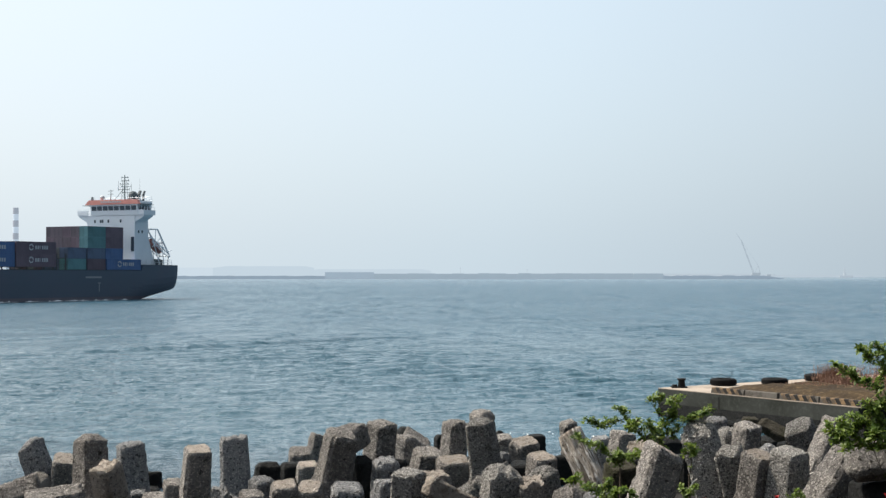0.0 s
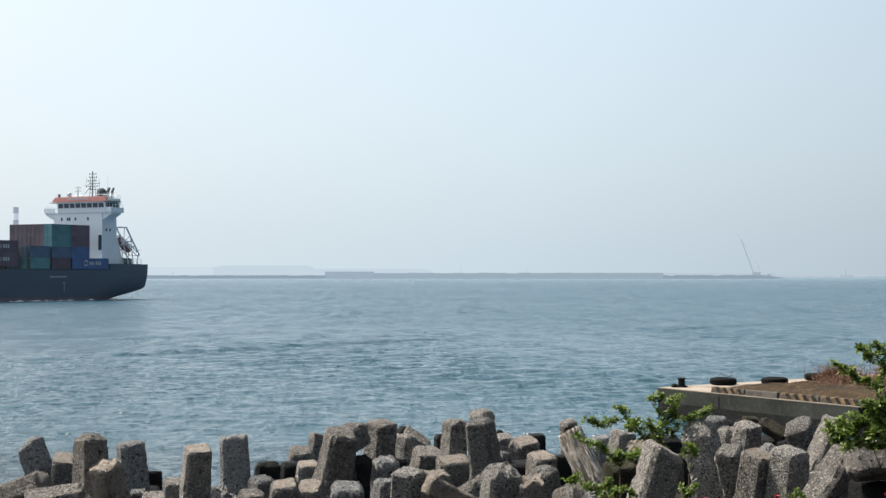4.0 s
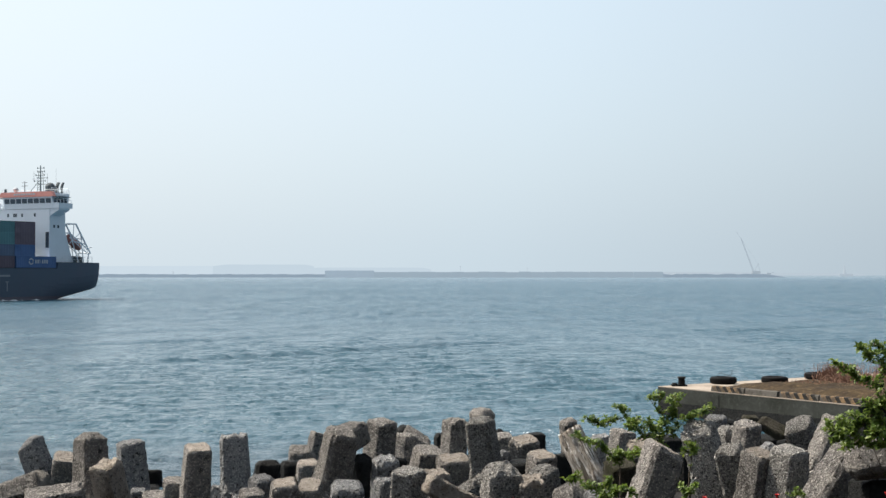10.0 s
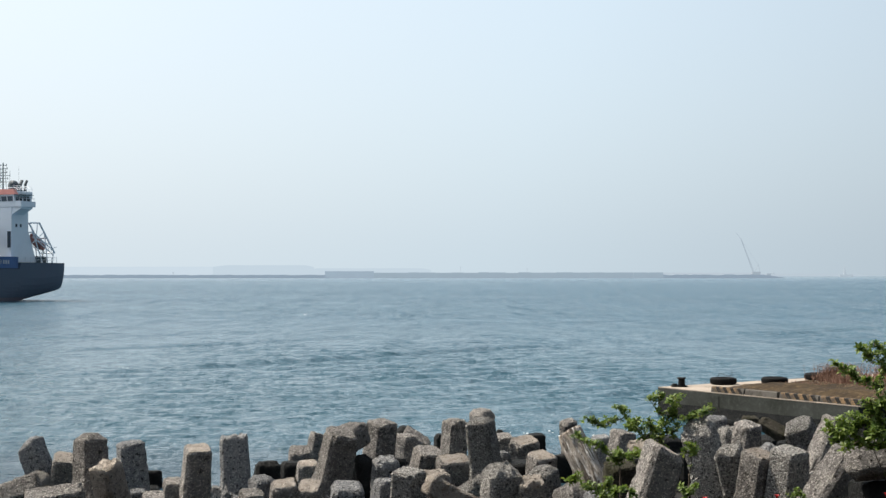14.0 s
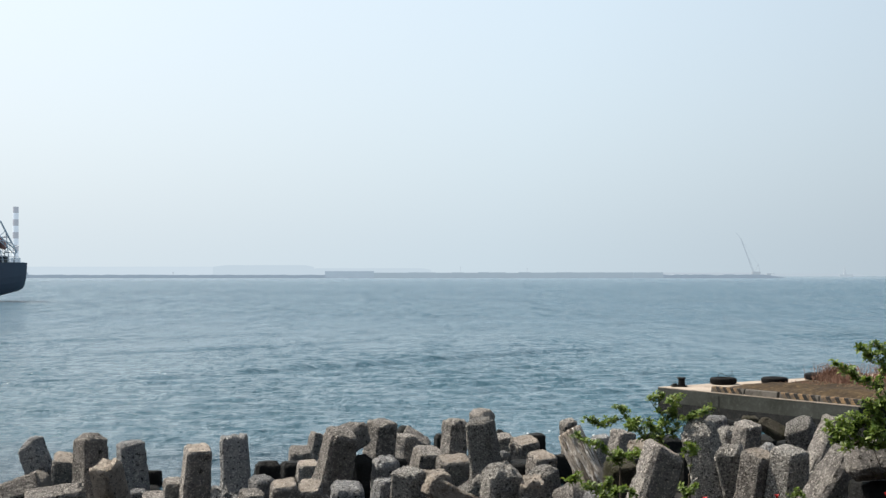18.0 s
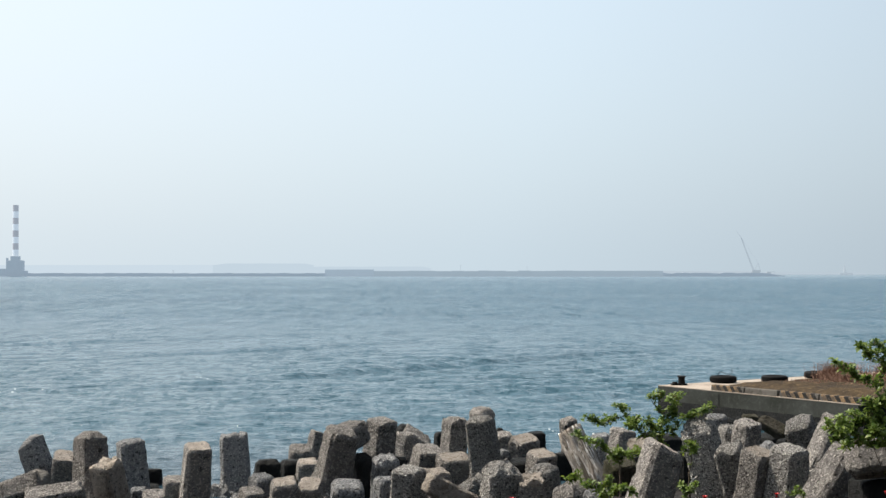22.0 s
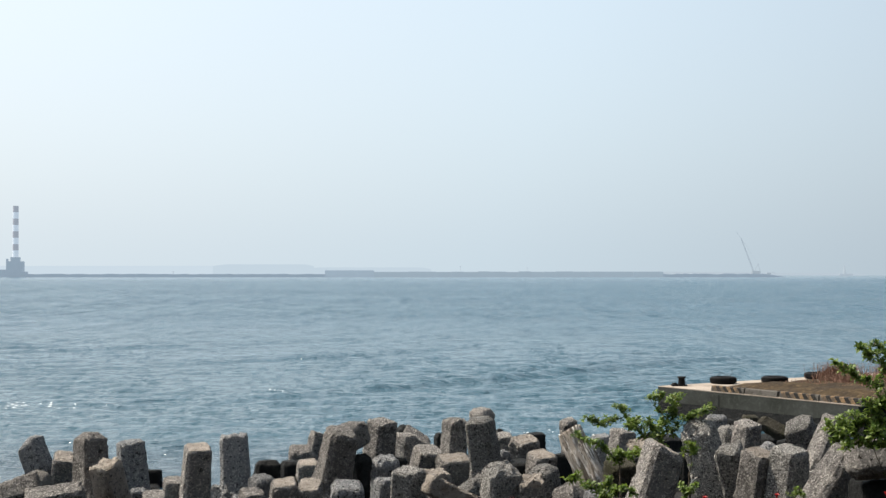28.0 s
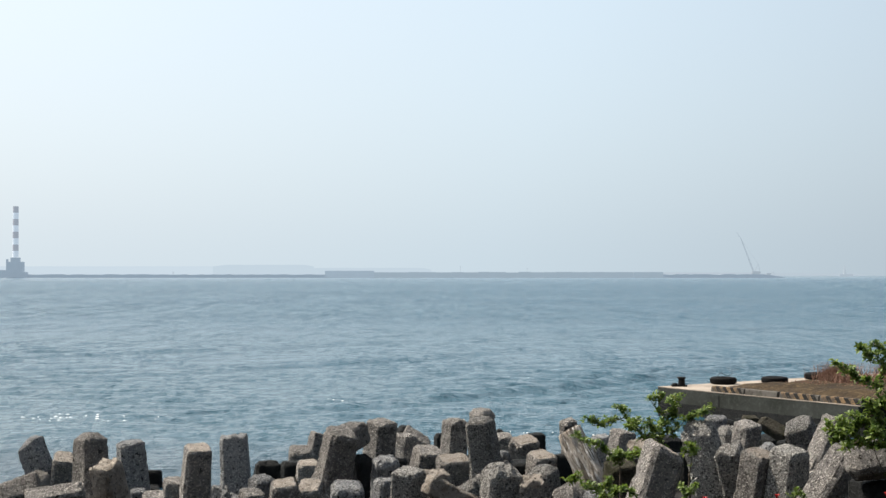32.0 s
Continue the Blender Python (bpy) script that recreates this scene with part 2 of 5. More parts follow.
def water_material():
    m = bpy.data.materials.new("sea_water")
    m.use_nodes = True
    n, l = m.node_tree.nodes, m.node_tree.links
    p = n["Principled BSDF"]
    p.inputs["IOR"].default_value = 1.33
    co = n.new("ShaderNodeTexCoord")

    def waves(scale, detail, rough, turn, across):
        mp = n.new("ShaderNodeMapping")
        mp.inputs["Rotation"].default_value = (0, 0, radians(turn))
        mp.inputs["Scale"].default_value = (across, 1.0, 1.0)
        l.new(co.outputs["Object"], mp.inputs["Vector"])
        tex = n.new("ShaderNodeTexNoise")
        tex.inputs["Scale"].default_value, tex.inputs["Detail"].default_value, tex.inputs["Roughness"].default_value = scale, detail, rough
        l.new(mp.outputs[0], tex.inputs["Vector"])
        return tex.outputs["Fac"]

    # offshore, beyond the lee of the shore, the wind raises a steeper chop
    here = n.new("ShaderNodeNewGeometry")
    sep = n.new("ShaderNodeSeparateXYZ")
    l.new(here.outputs["Position"], sep.inputs[0])
    off = n.new("ShaderNodeMapRange")
    off.inputs["From Min"].default_value, off.inputs["From Max"].default_value = 50, 190
    l.new(sep.outputs["Y"], off.inputs["Value"])
    # depth colour: blue-grey inshore, greener in the open, in broad patches
    patch = n.new("ShaderNodeMapRange")
    patch.inputs["From Min"].default_value, patch.inputs["From Max"].default_value = 0.3, 0.7
    patch.inputs["To Min"].default_value, patch.inputs["To Max"].default_value = -0.25, 0.25
    l.new(waves(0.02, 5, 0.6, 15, 0.35), patch.inputs["Value"])
    much = n.new("ShaderNodeMath")
    much.operation, much.use_clamp = "MULTIPLY_ADD", True
    much.inputs[1].default_value = 0.62
    l.new(off.outputs[0], much.inputs[0])
    l.new(patch.outputs[0], much.inputs[2])
    mix = n.new("ShaderNodeMix")
    mix.data_type = "RGBA"
    mix.inputs["A"].default_value, mix.inputs["B"].default_value = (0.029, 0.074, 0.100, 1), (0.031, 0.081, 0.123, 1)
    l.new(much.outputs[0], mix.inputs["Factor"])
    # over the stones at the water's edge it is greyer
    shoal = n.new("ShaderNodeMapRange")
    shoal.inputs["From Min"].default_value, shoal.inputs["From Max"].default_value = 50, 43
    l.new(sep.outputs["Y"], shoal.inputs["Value"])
    edge = n.new("ShaderNodeMix")
    edge.data_type = "RGBA"
    edge.inputs["B"].default_value = (0.027, 0.054, 0.072, 1)
    l.new(shoal.outputs[0], edge.inputs["Factor"])
    l.new(mix.outputs["Result"], edge.inputs["A"])
    l.new(edge.outputs["Result"], p.inputs["Base Color"])
    # gusts roughen the surface in streaks
    r = n.new("ShaderNodeMapRange")
    r.inputs["From Min"].default_value, r.inputs["From Max"].default_value = 0.35, 0.65
    r.inputs["To Min"].default_value, r.inputs["To Max"].default_value = 0.07, 0.16
    l.new(waves(0.012, 6, 0.65, 10, 0.2), r.inputs["Value"])
    l.new(r.outputs[0], p.inputs["Roughness"])
    # facets of the waves: slopes in both directions, the shoreward ones steeper offshore
    total = None
    for sx, sy, steep in ((0.30, 0.009, 0.70), (0.08, 0.0025, 0.50), (0.32, 0.075, 1.3), (0.9, 0.16, 1.25), (5.0, 2.4, 1.25), (2.8, 1.1, 1.35), (1.5, 0.45, 0.88), (0.40, 0.10, 0.50), (0.12, 0.018, 0.36)):
        mp = n.new("ShaderNodeMapping")
        mp.inputs["Rotation"].default_value, mp.inputs["Scale"].default_value = (0, 0, radians(-8)), (sx, sy, 1)
        l.new(co.outputs["Object"], mp.inputs["Vector"])
        tex = n.new("ShaderNodeTexNoise")
        tex.inputs["Scale"].default_value, tex.inputs["Detail"].default_value, tex.inputs["Roughness"].default_value = 1.0, 3, 0.6
        l.new(mp.outputs[0], tex.inputs["Vector"])
        half = n.new("ShaderNodeVectorMath")
        half.operation = "MULTIPLY_ADD"
        half.inputs[1].default_value, half.inputs[2].default_value = (steep, steep, 0), (-steep / 2, -steep / 2, 0)
        l.new(tex.outputs["Color"], half.inputs[0])
        if sx in (0.30, 0.08, 0.32, 0.9):      # cat's-paws and longer waves, in the open water alone
            some = n.new("ShaderNodeVectorMath")
            some.operation = "SCALE"
            l.new(half.outputs[0], some.inputs[0])
            l.new(off.outputs[0], some.inputs["Scale"])
            half = some
        if total is None:
            total = half.outputs[0]
        else:
            add = n.new("ShaderNodeVectorMath")
            l.new(total, add.inputs[0])
            l.new(half.outputs[0], add.inputs[1])
            total = add.outputs[0]
    # far out only the shoreward faces of the waves stand clear of the crests before them
    slopes = n.new("ShaderNodeSeparateXYZ")
    l.new(total, slopes.inputs[0])
    size_ = n.new("ShaderNodeMath")
    size_.operation = "ABSOLUTE"
    l.new(slopes.outputs["Y"], size_.inputs[0])
    turned = n.new("ShaderNodeMath")
    turned.operation = "MULTIPLY_ADD"
    turned.inputs[1].default_value, turned.inputs[2].default_value = -0.70, -0.15
    l.new(size_.outputs[0], turned.inputs[0])
    pick = n.new("ShaderNodeMix")
    l.new(off.outputs[0], pick.inputs["Factor"])
    l.new(slopes.outputs["Y"], pick.inputs["A"])
    l.new(turned.outputs[0], pick.inputs["B"])
    facet = n.new("ShaderNodeCombineXYZ")
    facet.inputs["Z"].default_value = 0.0
    l.new(slopes.outputs["X"], facet.inputs["X"])
    l.new(pick.outputs["Result"], facet.inputs["Y"])
    # kilometres out the small slopes even out to a sheen
    calm = n.new("ShaderNodeMapRange")
    calm.inputs["From Min"].default_value, calm.inputs["From Max"].default_value = 450, 2400
    calm.inputs["To Min"].default_value, calm.inputs["To Max"].default_value = 0.88, 0.08
    l.new(sep.outputs["Y"], calm.inputs["Value"])
    eased = n.new("ShaderNodeVectorMath")
    eased.operation = "SCALE"
    l.new(facet.outputs[0], eased.inputs[0])
    l.new(calm.outputs[0], eased.inputs["Scale"])
    swell = n.new("ShaderNodeNewGeometry")
    ride = n.new("ShaderNodeVectorMath")
    l.new(eased.outputs[0], ride.inputs[0])
    l.new(swell.outputs["Normal"], ride.inputs[1])
    total = ride.outputs[0]
    unit = n.new("ShaderNodeVectorMath")
    unit.operation = "NORMALIZE"
    l.new(total, unit.inputs[0])
    last = unit.outputs[0]
    for scale, detail, turn, across, deep in ((0.9, 4, -28, 0.5, 0.24), (3.2, 4, 10, 0.55, 0.12)):
        b = n.new("ShaderNodeBump")
        b.inputs["Strength"].default_value, b.inputs["Distance"].default_value = 1.0, deep
        l.new(waves(scale, detail, 0.6, turn, across), b.inputs["Height"])
        if last is not None:
            l.new(last, b.inputs["Normal"])
        last = b.outputs[0]
    l.new(last, p.inputs["Normal"])
    return m


M_WATER = water_material()


# ---- building helpers ----
def mesh_of(name, bm, mat, smooth=False):
    me = bpy.data.meshes.new(name)
    bmesh.ops.recalc_face_normals(bm, faces=bm.faces[:])
    bm.to_mesh(me)
    bm.free()
    for q in me.polygons:
        q.use_smooth = smooth
    me.materials.append(mat)
    return me


def part(name, bm, mat, parent=None, label="", smooth=False):
    ob = new(name, mesh_of(name, bm, mat, smooth))
    if parent is not None:
        ob.parent = parent
    return tagged(ob, label)


def share(name, me, parent, m):
    """Another object on the same mesh, under a thing."""
    ob = new(name, me)
    ob.parent = parent
    ob.matrix_basis = m
    return ob


def thing(name, label, category, group="", kind="", at=None):
    ob = new(name)
    if at is not None:
        ob.matrix_basis = at
    return tagged(ob, label, category, group, kind)


def box(bm, x0, x1, y0, y1, z0, z1, bevel=0.0):
    made = bmesh.ops.create_cube(bm, size=1)
    for v in made["verts"]:
        v.co = Vector(((x0 + x1) / 2 + v.co.x * (x1 - x0), (y0 + y1) / 2 + v.co.y * (y1 - y0), (z0 + z1) / 2 + v.co.z * (z1 - z0)))
    if bevel:
        edges = list({e for v in made["verts"] for e in v.link_edges})
        bmesh.ops.bevel(bm, geom=edges, offset=bevel, segments=2, affect="EDGES")
    return bm


def rod(bm, a, b, r, r2=None, sides=8):
    """A round bar from a to b."""
    a, b = Vector(a), Vector(b)
    turn = (b - a).to_track_quat("Z", "Y").to_matrix().to_4x4()
    bmesh.ops.create_cone(bm, cap_ends=True, segments=sides, radius1=r, radius2=r if r2 is None else r2, depth=(b - a).length,
                          matrix=Matrix.Translation((a + b) / 2) @ turn)
    return bm


def prism(bm, outline, axis, lo, hi):
    """Pushes a flat outline from lo to hi along an axis (0, 1, 2); the outline lists the other two coordinates in order."""
    rings = []
    for at in (lo, hi):
        ring = []
        for p in outline:
            q = list(p)
            q.insert(axis, at)
            ring.append(bm.verts.new(q))
        rings.append(ring)
    k = len(outline)
    bm.faces.new(rings[0])
    bm.faces.new(rings[1][::-1])
    for i in range(k):
        bm.faces.new((rings[0][i], rings[0][(i + 1) % k], rings[1][(i + 1) % k], rings[1][i]))
    return bm


B = bmesh.new

# ---- the sea: one sheet of waves that runs towards the shore ----
SEA_RUN = Vector((26.0, -40.0, 0))      # how far the waves travel in the whole clip


def sea():
    fine = np.arange(30, 82, 0.2)
    far = [82.0]
    while far[-1] < 5060:
        far.append(far[-1] + max(0.22, (far[-1] - 40) ** 2 / 14000 * 0.8))
    s = np.concatenate((np.linspace(6, 29, 8), fine, np.array(far)))
    th = np.concatenate((np.linspace(-85, -38.5, 16), np.linspace(-38, 38, 721), np.linspace(38.5, 85, 16)))
    tan = np.tan(np.radians(th))
    gap = np.gradient(s)
    Y = np.repeat(s[:, None], len(th), 1)
    X = s[:, None] * tan[None, :]
    Z = np.zeros_like(X)
    rng = np.random.default_rng(11)
    # wind chop: many short-crested trains, mostly towards the shore
    for i in range(90):
        lam = 0.5 * (4.5 / 0.5) ** rng.random()
        way = radians(-72 + rng.normal(0, 26))
        kx, ky = math.cos(way) * 2 * math.pi / lam, math.sin(way) * 2 * math.pi / lam
        amp = 0.0033 * lam ** 0.75
        keep = np.clip((lam / np.maximum(gap, s * 0.00185) - 2.2) / 3, 0, 1)
        ph = kx * X + ky * Y + rng.random() * 6.28
        Z += (amp * keep)[:, None] * (np.sin(ph) + 0.25 * np.cos(2 * ph))
    # gusts: patches of rougher and calmer water
    g = np.zeros_like(X)
    for i in range(7):
        way, lam = rng.random() * 6.28, 18 + 50 * rng.random()
        g += np.sin((math.cos(way) * X + 0.6 * math.sin(way) * Y) * 6.28 / lam + rng.random() * 6.28)
    Z *= 1.0 + 0.22 * g
    # long crests of ships' wash, in small groups
    for at, lam, amp, turn in ((-93.0, 3.5, 0.22, -44), (-70, 4.5, 0.06, -48), (-118, 3.8, 0.13, -46), (-142, 5.0, 0.15, -50), (-55, 4.2, 0.05, -42)):
        way = radians(turn)
        d = math.cos(way) * X + math.sin(way) * Y - at
        along = -math.sin(way) * X + math.cos(way) * Y
        d = d + 0.9 * np.sin(along / 12.0) + 0.2 * np.sin(along / 4.3 + 1)
        shape = np.exp(-(d / (lam * 0.75)) ** 2) * (0.55 + 0.45 * np.sin(along / 11.0 + at))
        keep = np.clip((lam / np.maximum(gap, s * 0.00185) - 2.2) / 3, 0, 1)
        Z += keep[:, None] * amp * shape * np.cos(d * 6.28 / lam)
    Z *= np.clip((s - 10) / 20, 0, 1)[:, None]
    R, C = X.shape
    me = bpy.data.meshes.new("water")
    co = np.stack((X, Y, Z), -1).reshape(-1, 3).astype(np.float32)
    a = (np.arange(R - 1)[:, None] * C + np.arange(C - 1)[None, :]).ravel()
    quads = np.stack((a, a + 1, a + C + 1, a + C), -1).astype(np.int32)
    me.vertices.add(len(co))
    me.vertices.foreach_set("co", co.ravel())
    me.loops.add(quads.size)
    me.loops.foreach_set("vertex_index", quads.ravel())
    me.polygons.add(len(quads))
    me.polygons.foreach_set("loop_start", np.arange(0, quads.size, 4, dtype=np.int32))
    me.polygons.foreach_set("use_smooth", np.ones(len(quads), dtype=bool))
    me.update(calc_edges=True)
    me.materials.append(M_WATER)
    return tagged(new("water", me), "rippled blue-grey sea with low waves running shorewards", "sea", kind="structure")


water = sea()


# ---- the shore under the concrete blocks, with an added unseen rise ----
def bank():
    bm = B()
    grid = []
    xs = np.linspace(-60, 60, 61)
    ys = np.concatenate((np.array([-400.0, -60, -44, -34, -26, -20, -14, -10, -6, 0, 4]), np.linspace(8, 64, 40)))
    for y in ys:
        row = []
        for x in xs:
            wide = x * (8 if y < -19 else 4 if y < -5 else 1)
            shore = 37.8 + 0.5 * max(0, x)
            # unseen rise behind the eye, added to cut skylight on the blocks
            if y <= -6:
                z = 3.9 + 30.0 * min(1, (-6 - y) / 34)
            elif y <= 4:
                z = 3.9
            else:
                z = max(-2.2, 3.75 - 3.75 * (y - 4) / (shore - 4))
            z += 0.16 * noise.noise(Vector((x * 0.9, y * 0.9, 3))) if y > 6 else 0
            z -= 0.3 * min(1, max(0, (y - 23) / 4))
            row.append(bm.verts.new((wide, y, z)))
        grid.append(row)
    for i in range(len(grid) - 1):
        for j in range(len(xs) - 1):
            bm.faces.new((grid[i][j], grid[i][j + 1], grid[i + 1][j + 1], grid[i + 1][j]))
    return tagged(part("ground", bm, M_BANK, None, "shade-dark rubble shore bank below armour blocks, with an added unseen rise behind"), "", "shore", kind="structure")


bank()


# ---- the small concrete quay ----
QUAY_Z = 1.15
QUAY = Matrix.Translation((8.72, 57.4, 0)) @ Matrix.Rotation(math.atan2(-0.828, 0.56), 4, "Z")   # x along the front, y away across the top


def quay():
    q = thing("quay", "low grey concrete quay corner with a pale top, in the water", "quay", kind="structure", at=QUAY)
    bm = B()
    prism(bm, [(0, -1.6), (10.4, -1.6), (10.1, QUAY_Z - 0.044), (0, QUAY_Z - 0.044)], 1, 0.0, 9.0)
    part("quay_wall", bm, M_QUAY_SHADE, q)
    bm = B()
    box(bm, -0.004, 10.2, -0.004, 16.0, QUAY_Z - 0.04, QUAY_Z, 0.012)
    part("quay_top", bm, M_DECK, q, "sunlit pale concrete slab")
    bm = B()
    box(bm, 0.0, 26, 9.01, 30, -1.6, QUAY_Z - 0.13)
    part("quay_core", bm, M_QUAY_SHADE, q)
    # wet foot of the wall, with its shadow band put in as colour
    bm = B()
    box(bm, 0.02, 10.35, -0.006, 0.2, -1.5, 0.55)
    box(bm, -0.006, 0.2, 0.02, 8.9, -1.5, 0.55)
    part("wet_band", bm, M_WET_SHADE, q, "wet and shade-dark band above the waterline")
    bm = B()
    box(bm, 3.38, 3.43, -0.012, 0.004, -0.6, QUAY_Z - 0.14)
    part("wall_joint", bm, M_BLACK, q, "dark vertical joint")
    return q


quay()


def on_quay(x, y, turn=0.0, lift=0.0):
    return QUAY @ pose(x, y, QUAY_Z + lift, 0, 0, turn)


def kerb_block(striped, L, m):
    k = thing("kerb_block", "worn concrete kerb block with black and yellow stripes" if striped else "plain weathered grey concrete kerb block", "kerb block", "kerb blocks along the quay edge", at=m)
    W, H = 0.28, 0.21
    prof = [(-W / 2, 0), (W / 2, 0), (W / 2 - 0.03, H - 0.02), (W / 2 - 0.06, H), (-W / 2 + 0.06, H), (-W / 2 + 0.03, H - 0.02)]
    part("core", prism(B(), prof, 0, 0, L), M_KERB, k)
    if striped:
        n, lean = 4, 0.16
        for i in range(n):
            for j, mt in ((0, M_YELLOW), (1, M_BLACK)):
                x0 = 0.03 + (L - 0.2) * (i + j * 0.5) / n
                x1 = x0 + (L - 0.2) / n * 0.5
                bm = B()
                y0, y1 = -W / 2 - 0.004, -W / 2 + 0.026
                vs = [bm.verts.new(p) for p in ((x0 + lean, y0, 0.01), (x1 + lean, y0, 0.01), (x1, y1, H - 0.02), (x0, y1, H - 0.02), (x1, y1 + 0.03, H + 0.004), (x0, y1 + 0.03, H + 0.004), (x1 - 0.02, W / 2 - 0.06, H + 0.004), (x0 - 0.02, W / 2 - 0.06, H + 0.004))]
                for f in ((0, 1, 2, 3), (3, 2, 4, 5), (5, 4, 6, 7)):
                    bm.faces.new([vs[c] for c in f])
                part("stripe", bm, mt, k, "yellow stripe" if j == 0 else "black stripe")
    return k


def tyre(m, name_label):
    t = thing("tyre", name_label, "tyre", "tyres on the quay", at=m)
    bm = B()
    prof = [(0.31, 0.03), (0.40, 0.0), (0.49, 0.02), (0.535, 0.06), (0.54, 0.22), (0.49, 0.275), (0.40, 0.29), (0.31, 0.265), (0.29, 0.15)]
    n = 40
    rings = []
    for i in range(n):
        a = 2 * math.pi * i / n
        rings.append([bm.verts.new((r * math.cos(a), r * math.sin(a), z)) for r, z in prof])
    for i in range(n):
        for j in range(len(prof)):
            k = (j + 1) % len(prof)
            bm.faces.new((rings[i][j], rings[(i + 1) % n][j], rings[(i + 1) % n][k], rings[i][k]))
    part("carcass", bm, M_RUBBER, t, smooth=True)
    bm = B()
    for i in range(32):
        a = 2 * math.pi * i / 32
        c, s_ = math.cos(a), math.sin(a)
        bmesh.ops.create_cube(bm, size=1, matrix=Matrix.Translation((0.535 * c, 0.535 * s_, 0.14)) @ Matrix.Rotation(a, 4, "Z") @ Matrix.Diagonal((0.03, 0.06, 0.17, 1)))
    part("tread", bm, M_RUBBER, t)
    return t


def bollard(m):
    b = thing("bollard", "black cast-iron mooring bollard on the quay corner", "bollard", at=m)
    bm = B()
    rod(bm, (0, 0, 0.05), (0, 0, 0.30), 0.15, 0.13, 20)
    part("post", bm, M_IRON, b, smooth=False)
    bm = B()
    rod(bm, (0, 0, 0.30), (0, 0, 0.345), 0.13, 0.19, 20)
    rod(bm, (0, 0, 0.345), (0, 0, 0.38), 0.19, 0.16, 20)
    part("cap", bm, M_IRON, b)
    bm = B()
    box(bm, -0.42, 0.22, -0.22, 0.22, 0.0, 0.06, 0.02)
    part("base_plate", bm, M_IRON, b)
    bm = B()
    rod(bm, (-0.28, 0, 0.06), (-0.28, 0, 0.13), 0.12, 0.09, 14)
    part("stub", bm, M_IRON, b)
    return b


def place_on_top(x, y):
    """World point on the quay's top to its own frame."""
    p = QUAY.inverted() @ Vector((x, y, 0))
    return p.x, p.y


for wx, wy, lb in ((11.62, 58.7, "black rubber truck tyre lying flat, a rope on it"), (13.80, 58.9, "black rubber truck tyre lying flat on the quay"), (16.2, 61.3, "black rubber tyre half hidden by dry grass")):
    x, y = place_on_top(wx, wy)
    tyre(on_quay(x, y, wx * 40), lb)
x, y = place_on_top(9.68, 57.45)
bollard(on_quay(x, y, 55))
for i, (x, L, st) in enumerate(((2.95, 1.68, True), (4.72, 1.60, False), (6.44, 1.80, True), (8.32, 1.84, True))):
    kerb_block(st, L, on_quay(x, 0.18 + 0.01 * i, (0.6, -0.5, 0.4, 0)[i]))


def rope():
    cu = bpy.data.curves.new("rope", "CURVE")
    cu.dimensions, cu.bevel_depth, cu.bevel_resolution = "3D", 0.012, 2
    sp = cu.splines.new("BEZIER")
    pts = [(-0.25, 0, 0.285), (-0.12, 0.02, 0.44), (0.08, 0, 0.38), (0.22, 0.02, 0.34), (0.34, 0, 0.38), (0.36, 0.01, 0.58)]
    sp.bezier_points.add(len(pts) - 1)
    for b, p in zip(sp.bezier_points, pts):
        b.co, b.handle_left_type, b.handle_right_type = p, "AUTO", "AUTO"
    cu.materials.append(M_IRON)
    x, y = place_on_top(11.62, 58.7)
    ob = new("mooring_rope", cu)
    ob.matrix_basis = Matrix.Translation((QUAY @ Vector((x, y, QUAY_Z))))
    tagged(ob, "stiff dark rope end looping up from a tyre", "rope")


rope()


def soil_and_grass():
    bm = B()
    rows = []
    for i in range(44):
        x = 1.9 + i * 0.45
        row = []
        for j in range(20):
            y = 0.32 + j * 0.55
            edge = min(1, j / 2.0) * min(1, (19 - j) / 3)
            cover = min(1, max(0, (x - 1.9 - max(0, 1.2 - y) * 1.0 + 0.3 * noise.noise(Vector((x * 2, y * 2, 5)))) / 0.6))
            z = QUAY_Z - 0.05 + cover * (0.07 + edge * (0.12 + 0.03 * (x - 2) + 0.16 * noise.noise(Vector((x, y, 0))) + 0.06 * noise.noise(Vector((x * 4, y * 4, 0)))))
            row.append(bm.verts.new((x, y, z)))
        rows.append(row)
    for i in range(43):
        for j in range(19):
            bm.faces.new((rows[i][j], rows[i + 1][j], rows[i + 1][j + 1], rows[i][j + 1]))
    ob = part("soil_heap", bm, M_SOIL, None, "heap of dry brown soil spread on the quay", True)
    ob.matrix_basis = QUAY
    tagged(ob, "", "soil", kind="stuff")


soil_and_grass()


